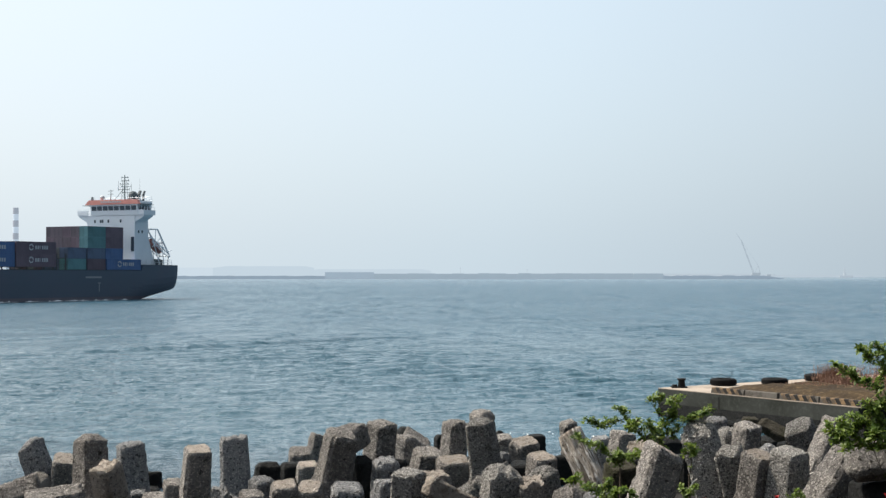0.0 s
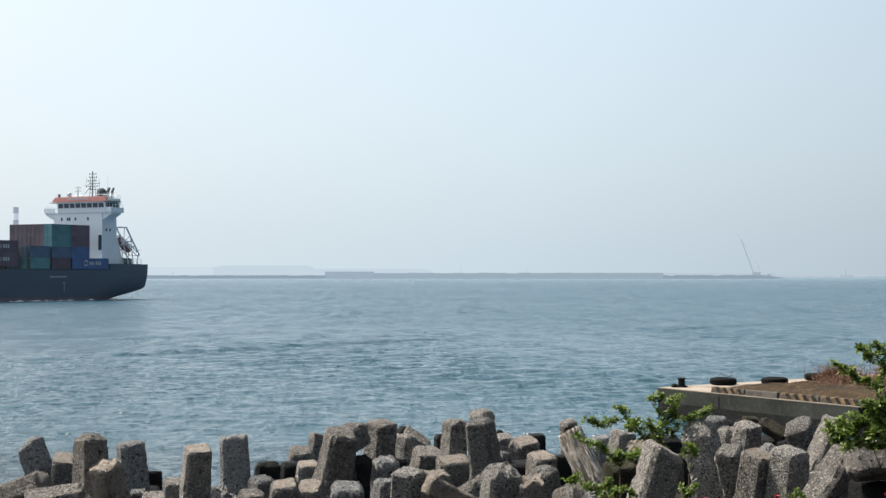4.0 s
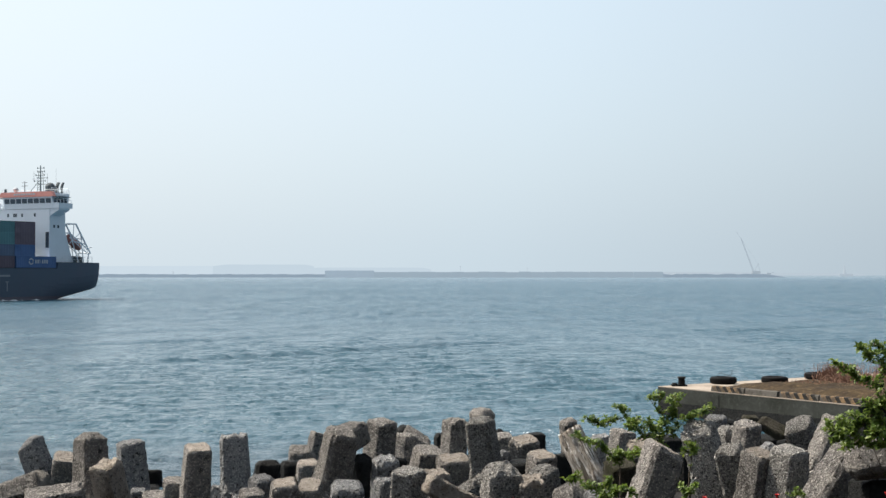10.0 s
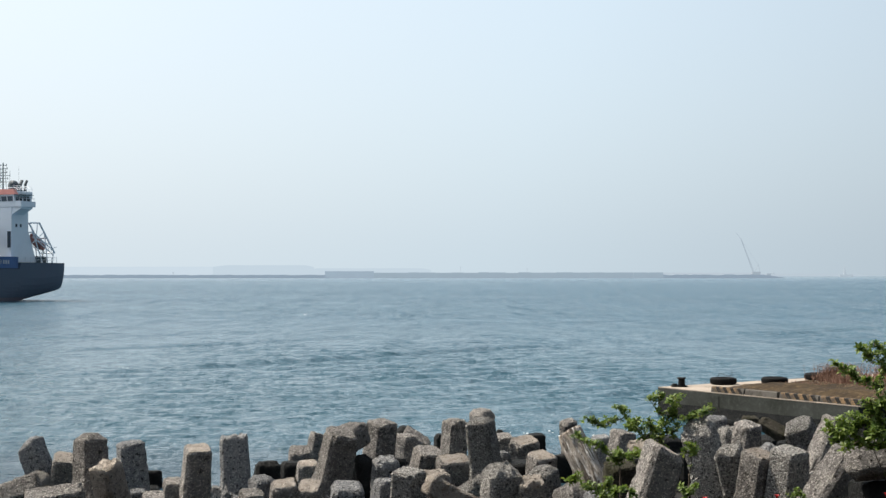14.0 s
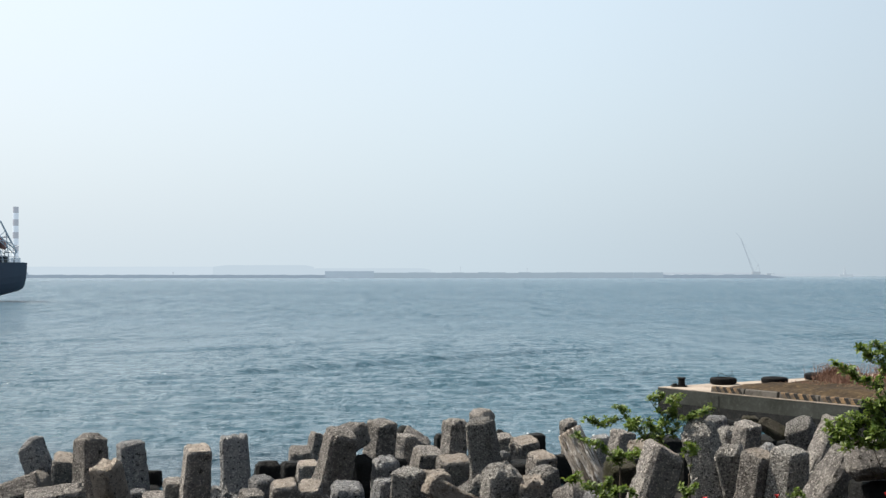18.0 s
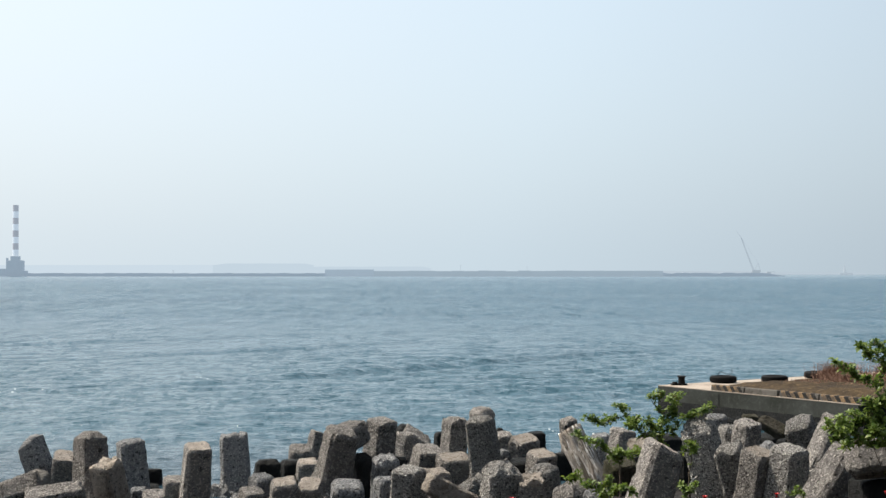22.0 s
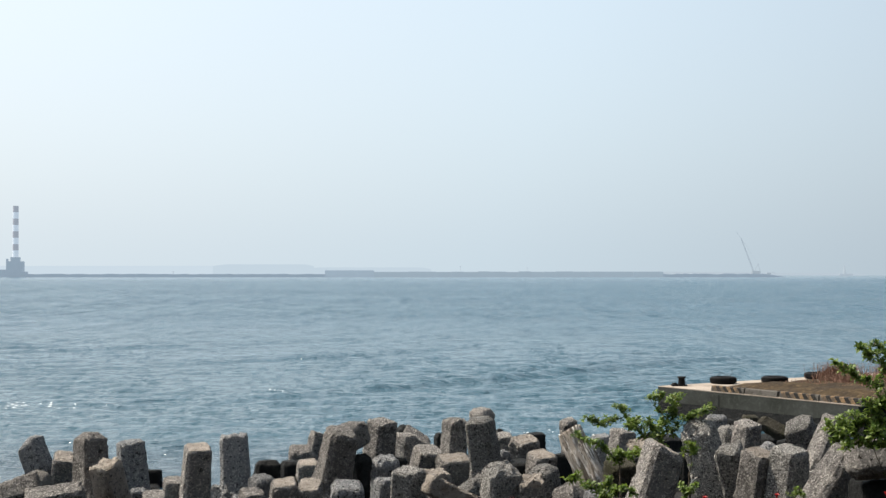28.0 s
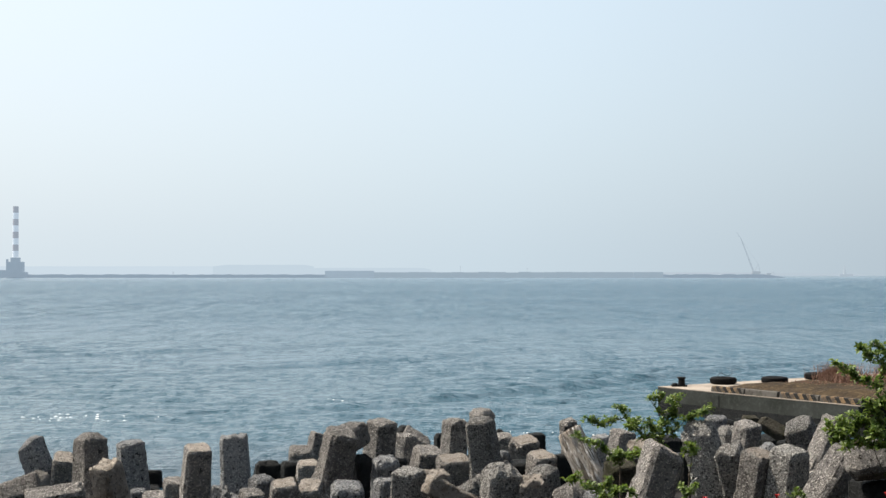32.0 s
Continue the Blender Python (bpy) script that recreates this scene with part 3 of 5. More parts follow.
def dry_grass(cx, cy, cz, n, spread, high, seed, label="reddish dry grass tuft on the brown soil"):
    rnd = random.Random(seed)
    bm = B()
    for i in range(n):
        x, y = rnd.gauss(0, spread), rnd.gauss(0, spread * 0.6)
        h = high * rnd.uniform(0.45, 1.0)
        a = rnd.random() * 6.28
        lean = rnd.uniform(0.05, 0.5) * h
        w = 0.007
        dx, dy = math.cos(a), math.sin(a)
        v = [bm.verts.new(p) for p in ((x - dy * w, y + dx * w, -0.1), (x + dy * w, y - dx * w, -0.1), (x + dx * lean * 0.4 + dy * w, y + dy * lean * 0.4 - dx * w, h * 0.6), (x + dx * lean * 0.4 - dy * w, y + dy * lean * 0.4 + dx * w, h * 0.6), (x + dx * lean, y + dy * lean, h))]
        bm.faces.new(v[:4])
        bm.faces.new((v[3], v[2], v[4]))
        for k in range(4):
            t = rnd.uniform(0.3, 1)
            px, py, pz = x + dx * lean * t, y + dy * lean * t, h * t
            b = rnd.random() * 6.28
            l2 = rnd.uniform(0.02, 0.055)
            u = [bm.verts.new(p) for p in ((px, py, pz), (px + math.cos(b) * l2, py + math.sin(b) * l2, pz + 0.06), (px + math.cos(b + 0.4) * l2, py + math.sin(b + 0.4) * l2, pz + 0.02))]
            bm.faces.new(u)
    ob = part("dry_grass", bm, M_STRAW, None, label)
    ob.matrix_basis = pose(cx, cy, cz)
    return tagged(ob, "", "dry grass", "dry grass on the quay", "stuff")


for gx, gy, gz, n, sp, hi, sd in ((16.05, 57.3, 1.15, 1300, 0.38, 1.0, 1), (16.3, 56.2, 1.2, 700, 0.45, 0.6, 9), (16.9, 57.8, 1.15, 300, 0.5, 0.5, 2), (18.0, 58.2, 1.2, 300, 0.6, 0.45, 3), (18.7, 58.6, 1.2, 420, 0.5, 1.0, 4),
                              (14.9, 56.6, 1.2, 260, 0.6, 0.22, 5), (16.4, 55.9, 1.25, 420, 0.8, 0.26, 6), (17.6, 55.0, 1.3, 420, 0.8, 0.3, 7), (16.6, 54.2, 1.25, 300, 0.6, 0.24, 8)):
    dry_grass(gx, gy, gz, n, sp, hi, sd)


# ---- concrete armour blocks: stout chamfered legs, four to a whole block ----
def ring_angles():
    """Angles round a leg, close together where the chamfers meet the faces."""
    one = (-34, -33, -22, -11, 0, 11, 22, 33, 34, 36.5, 38, 45, 52, 53.5)
    return [radians(q * 90 + a) for q in range(4) for a in one]


RING = ring_angles()


def add_leg(bm, turn, length, half, cap, cut, torn, flare, seed):
    """One leg from its root at the origin; the end is bevelled by cap (depth, share of the width left) and sloped by cut."""
    rnd = random.Random(seed)
    off = Vector((rnd.random() * 50, rnd.random() * 50, rnd.random() * 50))
    count = max(10, int(length / 0.065))
    deep, left = cap
    shaft = length - deep
    stations = [(shaft * i / count, 1.0) for i in range(count)]
    stations += [(shaft - 0.015, 1.0), (shaft + deep * 0.08, 0.985 - 0.08 * (1 - left)), (shaft + deep * 0.5, 1 - 0.52 * (1 - left)),
                 (shaft + deep * 0.95, left + 0.02), (length, left * 0.95), (length, left * 0.72), (length, left * 0.45), (length, left * 0.18)]
    rings = []
    for d, wide in stations:
        u = d / length
        grow = 1 + 0.16 * (1 - u) + (0.55 * max(0, 1 - u * 2.6) ** 2 if flare else 0)
        ring = []
        for a in RING:
            c, s = math.cos(a), math.sin(a)
            r = half * wide * grow / max(abs(c), abs(s), (abs(c) + abs(s)) / 1.74)
            end = max(0, (u - 0.6) / 0.4)
            p = Vector((c * r, s * r, d + (c * cut[0] + s * cut[1]) * r * end))
            n1, n2, n3 = noise.noise(p * 1.5 + off), noise.noise(p * 5 + off), noise.noise(p * 12 + off)
            edge = max(0, abs(math.sin(2 * a)) - 0.8) * 5      # corners chip more than faces
            dent = 0.024 * n1 + 0.016 * n2 + 0.020 * n3 - (0.045 + 0.10 * edge) * max(0, n2 + 0.8 * n3 - 0.30)
            dent *= min(1, wide * 1.6)
            p += Vector((c, s, 0)) * dent
            if wide < 1.0:
                p.z += 0.02 * n2 + 0.018 * n3 + (0.07 * n2 + 0.05 * n3 + 0.05 * n1 if torn else 0)
            ring.append(bm.verts.new(turn @ p))
        rings.append(ring)
    n = len(RING)
    for i in range(len(rings) - 1):
        for k in range(n):
            f = bm.faces.new((rings[i][k], rings[i][(k + 1) % n], rings[i + 1][(k + 1) % n], rings[i + 1][k]))
            if i > count + 2 or (torn and i > count - 1 + 2.0 * noise.noise(Vector((k * 0.35, 0, 0)) + off)):
                f.material_index = 1
    bm.faces.new(rings[-1]).material_index = 1
    bm.faces.new(rings[0][::-1])


KINDS = {"a": (M_ARMOUR, M_ARMOUR, "weathered grey-brown"), "g": (M_ARMOUR_GREY, M_ARMOUR_GREY, "weathered blue-grey"), "s": (M_SPECKLED, M_SPECKLED, "coarse speckled grey"),
         "b": (M_ARMOUR, M_LIT_BREAK, "grey-brown, pale-topped"), "p": (M_ARMOUR, M_PALE, "bleached broken"), "q": (M_LIT_BREAK, M_PALE, "pale tan broken"), "w": (M_WET_SHADE, M_WET_SHADE, "wet and shade-dark"), "m": (M_MOSSY, M_MOSSY, "dark mossy")}


def block(x, y, z, ax, ay, az, length, half, spin, kind, cap=(0.05, 0.86), cut=None, torn=False, four=False):
    """A block whose showing leg ends at (x, y, z) and points along (ax, ay, az); spin turns it about that leg."""
    block.count += 1
    rnd = random.Random(block.count)
    side_mat, end_mat, look_ = KINDS[kind]
    cut = cut or (rnd.uniform(-0.1, 0.1), rnd.uniform(-0.1, 0.1))
    bm = B()
    add_leg(bm, Matrix.Identity(3), length, half, cap, cut, torn, four, block.count * 7)
    if four:
        for k in range(3):
            a = radians(60 + 120 * k) - radians(spin)
            way = Vector((math.cos(a) * 0.943, math.sin(a) * 0.943, -0.333))
            add_leg(bm, way.to_track_quat("Z", "Y").to_matrix(), length * 0.95, half, (0.06, 0.85), (0, 0), False, True, block.count * 7 + k + 1)
    me = mesh_of("armour_block", bm, side_mat, True)
    me.materials.append(end_mat)
    ob = new("concrete_armour_block", me)
    way = Vector((ax, ay, az)).normalized()
    side = Vector((0, 1, 0)).cross(way).normalized()
    axes = Matrix((side, way.cross(side), way)).transposed().to_4x4()
    ob.matrix_basis = Matrix.Translation(Vector((x, y, z)) - way * length) @ axes @ Matrix.Rotation(radians(spin), 4, "Z")
    form = "four-legged concrete armour block" if four else "concrete armour block leg"
    where = "at the waterline" if kind == "w" else "in the shore pile" if az > 0.6 else "lying in the shore pile"
    return tagged(ob, f"{look_} {form} {where}", "armour block", "armour blocks along the shore")


block.count = 0
block(-10.67, 36.50, 1.42, -0.36, 0.07, 0.93, 1.85, 0.289, -18, "g", cap=(0.12, 0.55), cut=(0.4, 0))
block(-11.10, 35.50, 0.14, -0.93, 0.23, -0.30, 1.29, 0.252, 20, "a")
block(-9.60, 36.00, 1.06, 0.20, -0.41, 0.89, 1.56, 0.275, 16, "b")
block(-7.97, 32.00, 2.12, -0.03, 0.06, 1.00, 1.66, 0.301, 48, "a", cap=(0.15, 0.45), four=True)
block(-7.39, 31.00, 1.53, -0.11, -0.40, 0.91, 1.44, 0.286, -34, "q", torn=True)
block(-8.08, 36.60, 1.38, -0.09, 0.03, 1.00, 1.71, 0.323, 27, "g", cap=(0.05, 0.8))
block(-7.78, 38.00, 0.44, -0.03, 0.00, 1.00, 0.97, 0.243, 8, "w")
block(-6.85, 36.00, 0.47, 0.04, -0.23, 0.97, 0.88, 0.230, 20, "a")
block(-7.73, 30.50, 0.95, 0.97, 0.17, 0.16, 1.19, 0.241, 30, "a", torn=True)
block(-6.72, 33.00, 0.57, 0.06, -0.29, 0.95, 0.69, 0.266, 15, "a")
block(-7.42, 34.50, 0.45, 0.01, -0.15, 0.99, 0.65, 0.184, 10, "g")
block(-6.05, 35.00, 1.43, 0.10, -0.24, 0.97, 1.74, 0.311, 20, "b", cut=(0.05, 0))
block(-5.39, 36.50, 1.52, -0.06, 0.09, 0.99, 1.75, 0.339, 4, "g", cap=(0.04, 0.9), torn=True, four=True)
block(-5.94, 36.20, 0.12, -0.94, 0.17, 0.31, 0.60, 0.221, 10, "g")
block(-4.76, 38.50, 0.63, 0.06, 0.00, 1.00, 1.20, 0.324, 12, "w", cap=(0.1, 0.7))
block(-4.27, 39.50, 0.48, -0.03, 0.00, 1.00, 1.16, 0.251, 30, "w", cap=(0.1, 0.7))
block(-4.13, 41.00, 0.64, 0.06, -0.28, 0.96, 1.59, 0.315, 12, "a")
block(-3.78, 43.00, 0.88, 0.22, 0.08, 0.97, 1.97, 0.205, 38, "a")
block(-4.47, 35.00, 0.71, 0.04, -0.11, 0.99, 0.92, 0.263, 40, "g", cap=(0.08, 0.7))
block(-3.70, 33.00, 0.86, 0.04, -0.22, 0.97, 0.90, 0.292, 14, "b", cap=(0.05, 0.85))
block(-4.34, 32.30, 0.75, 0.05, -0.25, 0.97, 0.80, 0.255, 30, "a")
block(-3.57, 37.50, 0.72, 0.10, -0.29, 0.95, 1.24, 0.263, 14, "b")
block(-3.10, 33.00, 0.80, 0.05, -0.43, 0.90, 0.94, 0.275, -8, "b")
block(-3.76, 35.30, 0.64, 0.00, 0.00, 1.00, 0.81, 0.138, 20, "m", cap=(0.08, 0.6))
block(-2.49, 35.00, 1.83, 0.20, -0.20, 0.96, 1.79, 0.360, 24, "a", cap=(0.08, 0.75), four=True)
block(-2.13, 36.90, 1.62, 0.47, 0.86, 0.19, 1.16, 0.295, 20, "a", cap=(0.14, 0.55), torn=True)
block(-1.63, 38.00, 1.76, 0.11, -0.10, 0.99, 2.32, 0.334, 45, "a", cap=(0.05, 0.84))
block(-2.13, 36.30, 1.08, -0.20, 0.07, 0.98, 1.40, 0.286, 30, "w", cap=(0.2, 0.45))
block(-1.41, 35.00, 1.16, 0.04, -0.30, 0.95, 1.42, 0.286, 20, "g", cap=(0.08, 0.75), torn=True)
block(-1.01, 39.40, 1.25, 0.10, -0.08, 0.99, 1.95, 0.269, -38, "a", cap=(0.05, 0.8))
block(-0.45, 40.30, 0.78, 0.89, 0.00, -0.45, 0.79, 0.220, 35, "a")
block(-0.37, 38.60, 0.92, 0.14, -0.34, 0.93, 1.66, 0.361, 26, "a")
block(-1.14, 43.00, 1.10, 0.00, 0.00, 1.00, 2.16, 0.237, 20, "w", cap=(0.1, 0.6))
block(-0.09, 46.00, 0.52, 0.00, 0.00, 1.00, 1.92, 0.180, 20, "w", cap=(0.1, 0.7))
block(0.36, 41.00, 1.50, 0.07, -0.03, 1.00, 2.35, 0.300, 36, "a", cap=(0.06, 0.8), torn=True)
block(1.08, 39.60, 1.93, -0.07, -0.07, 1.00, 2.58, 0.284, 40, "a", cap=(0.12, 0.65))
block(0.93, 36.40, 2.00, -0.14, -0.13, 0.98, 1.87, 0.320, -22, "s", cap=(0.1, 0.7), four=True)
block(0.29, 38.00, 0.79, 0.04, -0.19, 0.98, 1.32, 0.421, 14, "b")
block(-0.16, 34.00, 0.96, -0.05, -0.30, 0.95, 1.11, 0.284, 25, "b", torn=True)
block(-0.35, 31.00, 1.13, -0.84, -0.25, 0.49, 1.19, 0.224, 10, "q")
block(-1.33, 32.80, 0.97, 0.05, -0.16, 0.99, 0.96, 0.224, 32, "g", cap=(0.06, 0.75))
block(-0.76, 31.50, 1.35, 0.01, -0.26, 0.97, 1.21, 0.313, -30, "s", cap=(0.06, 0.82))
block(-2.08, 30.80, 1.14, -0.03, -0.23, 0.97, 0.86, 0.346, 8, "g", cap=(0.1, 0.75))
block(1.84, 46.00, 0.67, 0.00, 0.00, 1.00, 1.93, 0.139, 20, "w", cap=(0.1, 0.5))
block(1.74, 41.00, 1.05, -0.01, -0.29, 0.96, 1.90, 0.265, 18, "a")
block(2.28, 39.50, 1.10, 0.06, -0.27, 0.96, 1.76, 0.337, 25, "b")
block(2.76, 42.00, 0.97, -0.04, -0.05, 1.00, 1.77, 0.238, 15, "w")
block(1.61, 38.00, 0.95, -0.01, -0.23, 0.97, 1.46, 0.163, 30, "g", cap=(0.08, 0.6))
block(2.58, 37.00, 1.00, -0.01, -0.33, 0.94, 1.36, 0.317, 30, "b")
block(3.17, 38.80, 0.76, -0.06, 0.00, 1.00, 1.17, 0.281, 10, "w")
block(1.29, 31.00, 1.51, 0.03, -0.16, 0.99, 1.25, 0.364, 20, "s", cap=(0.14, 0.6), torn=True)
block(2.23, 32.00, 1.37, -0.12, -0.16, 0.98, 1.24, 0.299, -26, "s", cap=(0.14, 0.55))
block(1.90, 30.80, 1.26, -0.01, -0.22, 0.98, 0.92, 0.270, 10, "b", torn=True)
block(3.41, 38.60, 1.73, -0.09, -0.36, 0.93, 2.34, 0.201, 25, "a", cap=(0.06, 0.7))
block(2.74, 30.00, 1.26, 0.05, -0.12, 0.99, 0.80, 0.307, 35, "a", cap=(0.2, 0.4))
block(3.23, 29.60, 1.15, -0.02, -0.16, 0.99, 0.63, 0.248, 10, "g")
block(5.09, 40.00, 1.28, 0.08, -0.12, 0.99, 1.75, 0.301, 32, "a")
block(4.58, 41.00, 1.02, -0.02, -0.19, 0.98, 1.63, 0.248, 20, "g")
block(5.26, 38.00, 1.15, -0.12, -0.51, 0.85, 1.69, 0.278, 25, "p", torn=True)
block(4.27, 34.00, 1.18, -0.06, -0.28, 0.96, 1.09, 0.350, 20, "m")
block(4.61, 29.40, 2.11, 0.27, -0.08, 0.96, 1.81, 0.358, 14, "b", cap=(0.08, 0.8), cut=(-0.25, 0))
block(5.57, 31.20, 2.35, -0.29, 0.00, 0.96, 1.91, 0.342, -30, "s", cap=(0.1, 0.7), cut=(-0.1, 0.35), torn=True)
block(7.33, 38.00, 1.88, -0.06, -0.16, 0.99, 2.05, 0.266, -14, "g", cap=(0.05, 0.8))
block(7.75, 36.00, 1.91, 0.04, -0.23, 0.97, 1.93, 0.282, 36, "a", cap=(0.04, 0.9))
block(7.46, 37.00, 1.68, -0.01, -0.18, 0.98, 1.74, 0.228, 30, "s", cap=(0.1, 0.6), torn=True)
block(8.84, 39.60, 1.59, -0.82, 0.36, 0.45, 0.84, 0.177, 30, "m", cap=(0.08, 0.7))
block(8.91, 41.00, 1.58, -0.02, -0.11, 0.99, 1.95, 0.219, 10, "m")
block(8.99, 36.00, 1.92, -0.42, -0.22, 0.88, 2.02, 0.347, -28, "s", cap=(0.06, 0.82))
block(9.97, 38.00, 1.67, 0.00, 0.00, 1.00, 1.66, 0.203, 10, "w")
block(6.09, 30.40, 1.95, -0.30, -0.27, 0.91, 1.64, 0.281, -24, "s", cap=(0.05, 0.85), torn=True)
block(6.59, 29.40, 2.00, 0.07, -0.22, 0.97, 1.39, 0.311, 38, "b", cap=(0.05, 0.86))
block(7.59, 33.00, 1.76, -0.09, -0.21, 0.97, 1.44, 0.176, 20, "g", cap=(0.1, 0.5))
block(7.11, 29.00, 2.12, 0.05, -0.21, 0.98, 1.44, 0.322, 41, "s", cap=(0.05, 0.86))
block(8.96, 32.00, 2.44, 0.37, -0.05, 0.93, 2.12, 0.307, 14, "a")
block(8.15, 28.00, 2.20, 0.51, -0.06, 0.86, 1.70, 0.348, 20, "a", cap=(0.08, 0.8))
block(7.58, 26.60, 2.15, -0.98, 0.10, -0.14, 0.98, 0.305, 25, "a", cap=(0.14, 0.6))
# next twelve legs: gap shade put in as near-black blocks
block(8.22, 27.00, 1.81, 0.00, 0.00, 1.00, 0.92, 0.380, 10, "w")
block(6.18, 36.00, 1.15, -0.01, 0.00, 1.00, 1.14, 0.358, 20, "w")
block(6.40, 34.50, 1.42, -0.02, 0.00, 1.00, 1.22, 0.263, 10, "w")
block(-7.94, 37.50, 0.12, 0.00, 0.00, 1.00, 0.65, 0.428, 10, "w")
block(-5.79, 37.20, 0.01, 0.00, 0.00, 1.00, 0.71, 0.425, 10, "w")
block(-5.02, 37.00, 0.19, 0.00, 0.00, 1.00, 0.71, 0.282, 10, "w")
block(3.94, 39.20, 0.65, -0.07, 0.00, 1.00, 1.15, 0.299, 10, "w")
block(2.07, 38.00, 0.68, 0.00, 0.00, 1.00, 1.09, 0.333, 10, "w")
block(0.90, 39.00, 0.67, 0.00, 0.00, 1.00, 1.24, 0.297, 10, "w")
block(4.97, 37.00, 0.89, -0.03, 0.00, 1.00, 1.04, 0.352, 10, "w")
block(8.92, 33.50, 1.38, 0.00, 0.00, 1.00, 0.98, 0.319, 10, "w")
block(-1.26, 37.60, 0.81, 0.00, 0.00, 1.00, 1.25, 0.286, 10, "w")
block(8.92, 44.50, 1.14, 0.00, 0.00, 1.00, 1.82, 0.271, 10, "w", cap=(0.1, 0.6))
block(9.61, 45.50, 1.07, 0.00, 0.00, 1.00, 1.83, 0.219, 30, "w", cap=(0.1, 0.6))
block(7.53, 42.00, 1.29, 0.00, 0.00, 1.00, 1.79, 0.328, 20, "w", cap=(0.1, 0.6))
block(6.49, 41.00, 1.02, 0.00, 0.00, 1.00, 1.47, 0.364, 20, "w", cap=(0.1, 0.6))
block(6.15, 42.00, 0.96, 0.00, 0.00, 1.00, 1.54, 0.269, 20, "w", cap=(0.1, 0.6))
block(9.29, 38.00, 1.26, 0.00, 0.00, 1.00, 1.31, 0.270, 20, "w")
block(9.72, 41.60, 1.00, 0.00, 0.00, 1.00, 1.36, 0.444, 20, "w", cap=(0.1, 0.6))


# ---- the broken beam that leans in the pile ----
def beam():
    bm = B()
    L, W, T = 2.1, 0.86, 0.5
    n = 22
    rings = []
    for i in range(n + 1):
        z = -L + (L - 0.02) * i / n
        ring = []
        for k in range(40):
            a = 2 * math.pi * (k + 0.5) / 40
            c, s = math.cos(a), math.sin(a)
            r = 1 / max(abs(c) / (W / 2), abs(s) / (T / 2), (abs(c) / (W / 2) + abs(s) / (T / 2)) / 1.7)
            taper = 1 - 0.30 * max(0, (z + L) / L)
            p = Vector((c * r * taper, s * r * taper, z))
            q = p + Vector((c, s, 0)) * (0.06 * noise.noise(p * 2.1) + 0.07 * noise.noise(Vector((p.x * 8, p.y * 8, p.z * 2))))
            ring.append(bm.verts.new(q))
        rings.append(ring)
    for i in range(n):
        for k in range(40):
            bm.faces.new((rings[i][k], rings[i][(k + 1) % 40], rings[i + 1][(k + 1) % 40], rings[i + 1][k]))
    bm.faces.new(rings[-1])
    bm.faces.new(rings[0][::-1])
    ob = part("broken_beam", bm, M_BEAM, None, "bleached broken concrete beam leaning against armour blocks", True)
    way = Vector((-0.44, 0.28, 0.86)).normalized()
    ob.matrix_basis = Matrix.Translation((3.25, 37.0, 1.62)) @ way.to_track_quat("Z", "Y").to_matrix().to_4x4() @ Matrix.Rotation(radians(90), 4, "Z")
    return tagged(ob, "", "concrete beam")


beam()


# ---- plants among the blocks ----
def leaf(bm, base, way, up, size, rnd):
    """One spoon-shaped leaf, folded along its midrib."""
    way = way.normalized()
    side = way.cross(up).normalized()
    up = side.cross(way)
    w = size * 0.25
    pts = []
    for u, b, lift in ((0.0, 0.1, 0.0), (0.35, 0.75, 0.07), (0.7, 1.0, 0.06), (1.0, 0.25, -0.06)):
        c = base + way * size * u + up * size * lift
        pts.append((bm.verts.new(c + side * w * b + up * size * 0.08 * b), bm.verts.new(c), bm.verts.new(c - side * w * b + up * size * 0.08 * b)))
    for i in range(3):
        for j in range(2):
            bm.faces.new((pts[i][j], pts[i][j + 1], pts[i + 1][j + 1], pts[i + 1][j]))


def rosette(bm, at, way, n, size, rnd):
    way = way.normalized()
    a0 = way.orthogonal().normalized()
    b0 = way.cross(a0)
    for i in range(n):
        a = 2.4 * i + rnd.uniform(-0.3, 0.3)
        open_ = rnd.uniform(0.5, 1.5)
        d = way * math.cos(open_) + (a0 * math.cos(a) + b0 * math.sin(a)) * math.sin(open_)
        leaf(bm, at - way * rnd.uniform(0, size * 0.7), d, way + Vector((0, 0, 0.3)), size * rnd.uniform(0.65, 1.1), rnd)


def limb(bm, pts, r0, r1):
    for i in range(len(pts) - 1):
        u, v = i / (len(pts) - 1), (i + 1) / (len(pts) - 1)
        rod(bm, pts[i], pts[i + 1], r0 + (r1 - r0) * u, r0 + (r1 - r0) * v, 6)


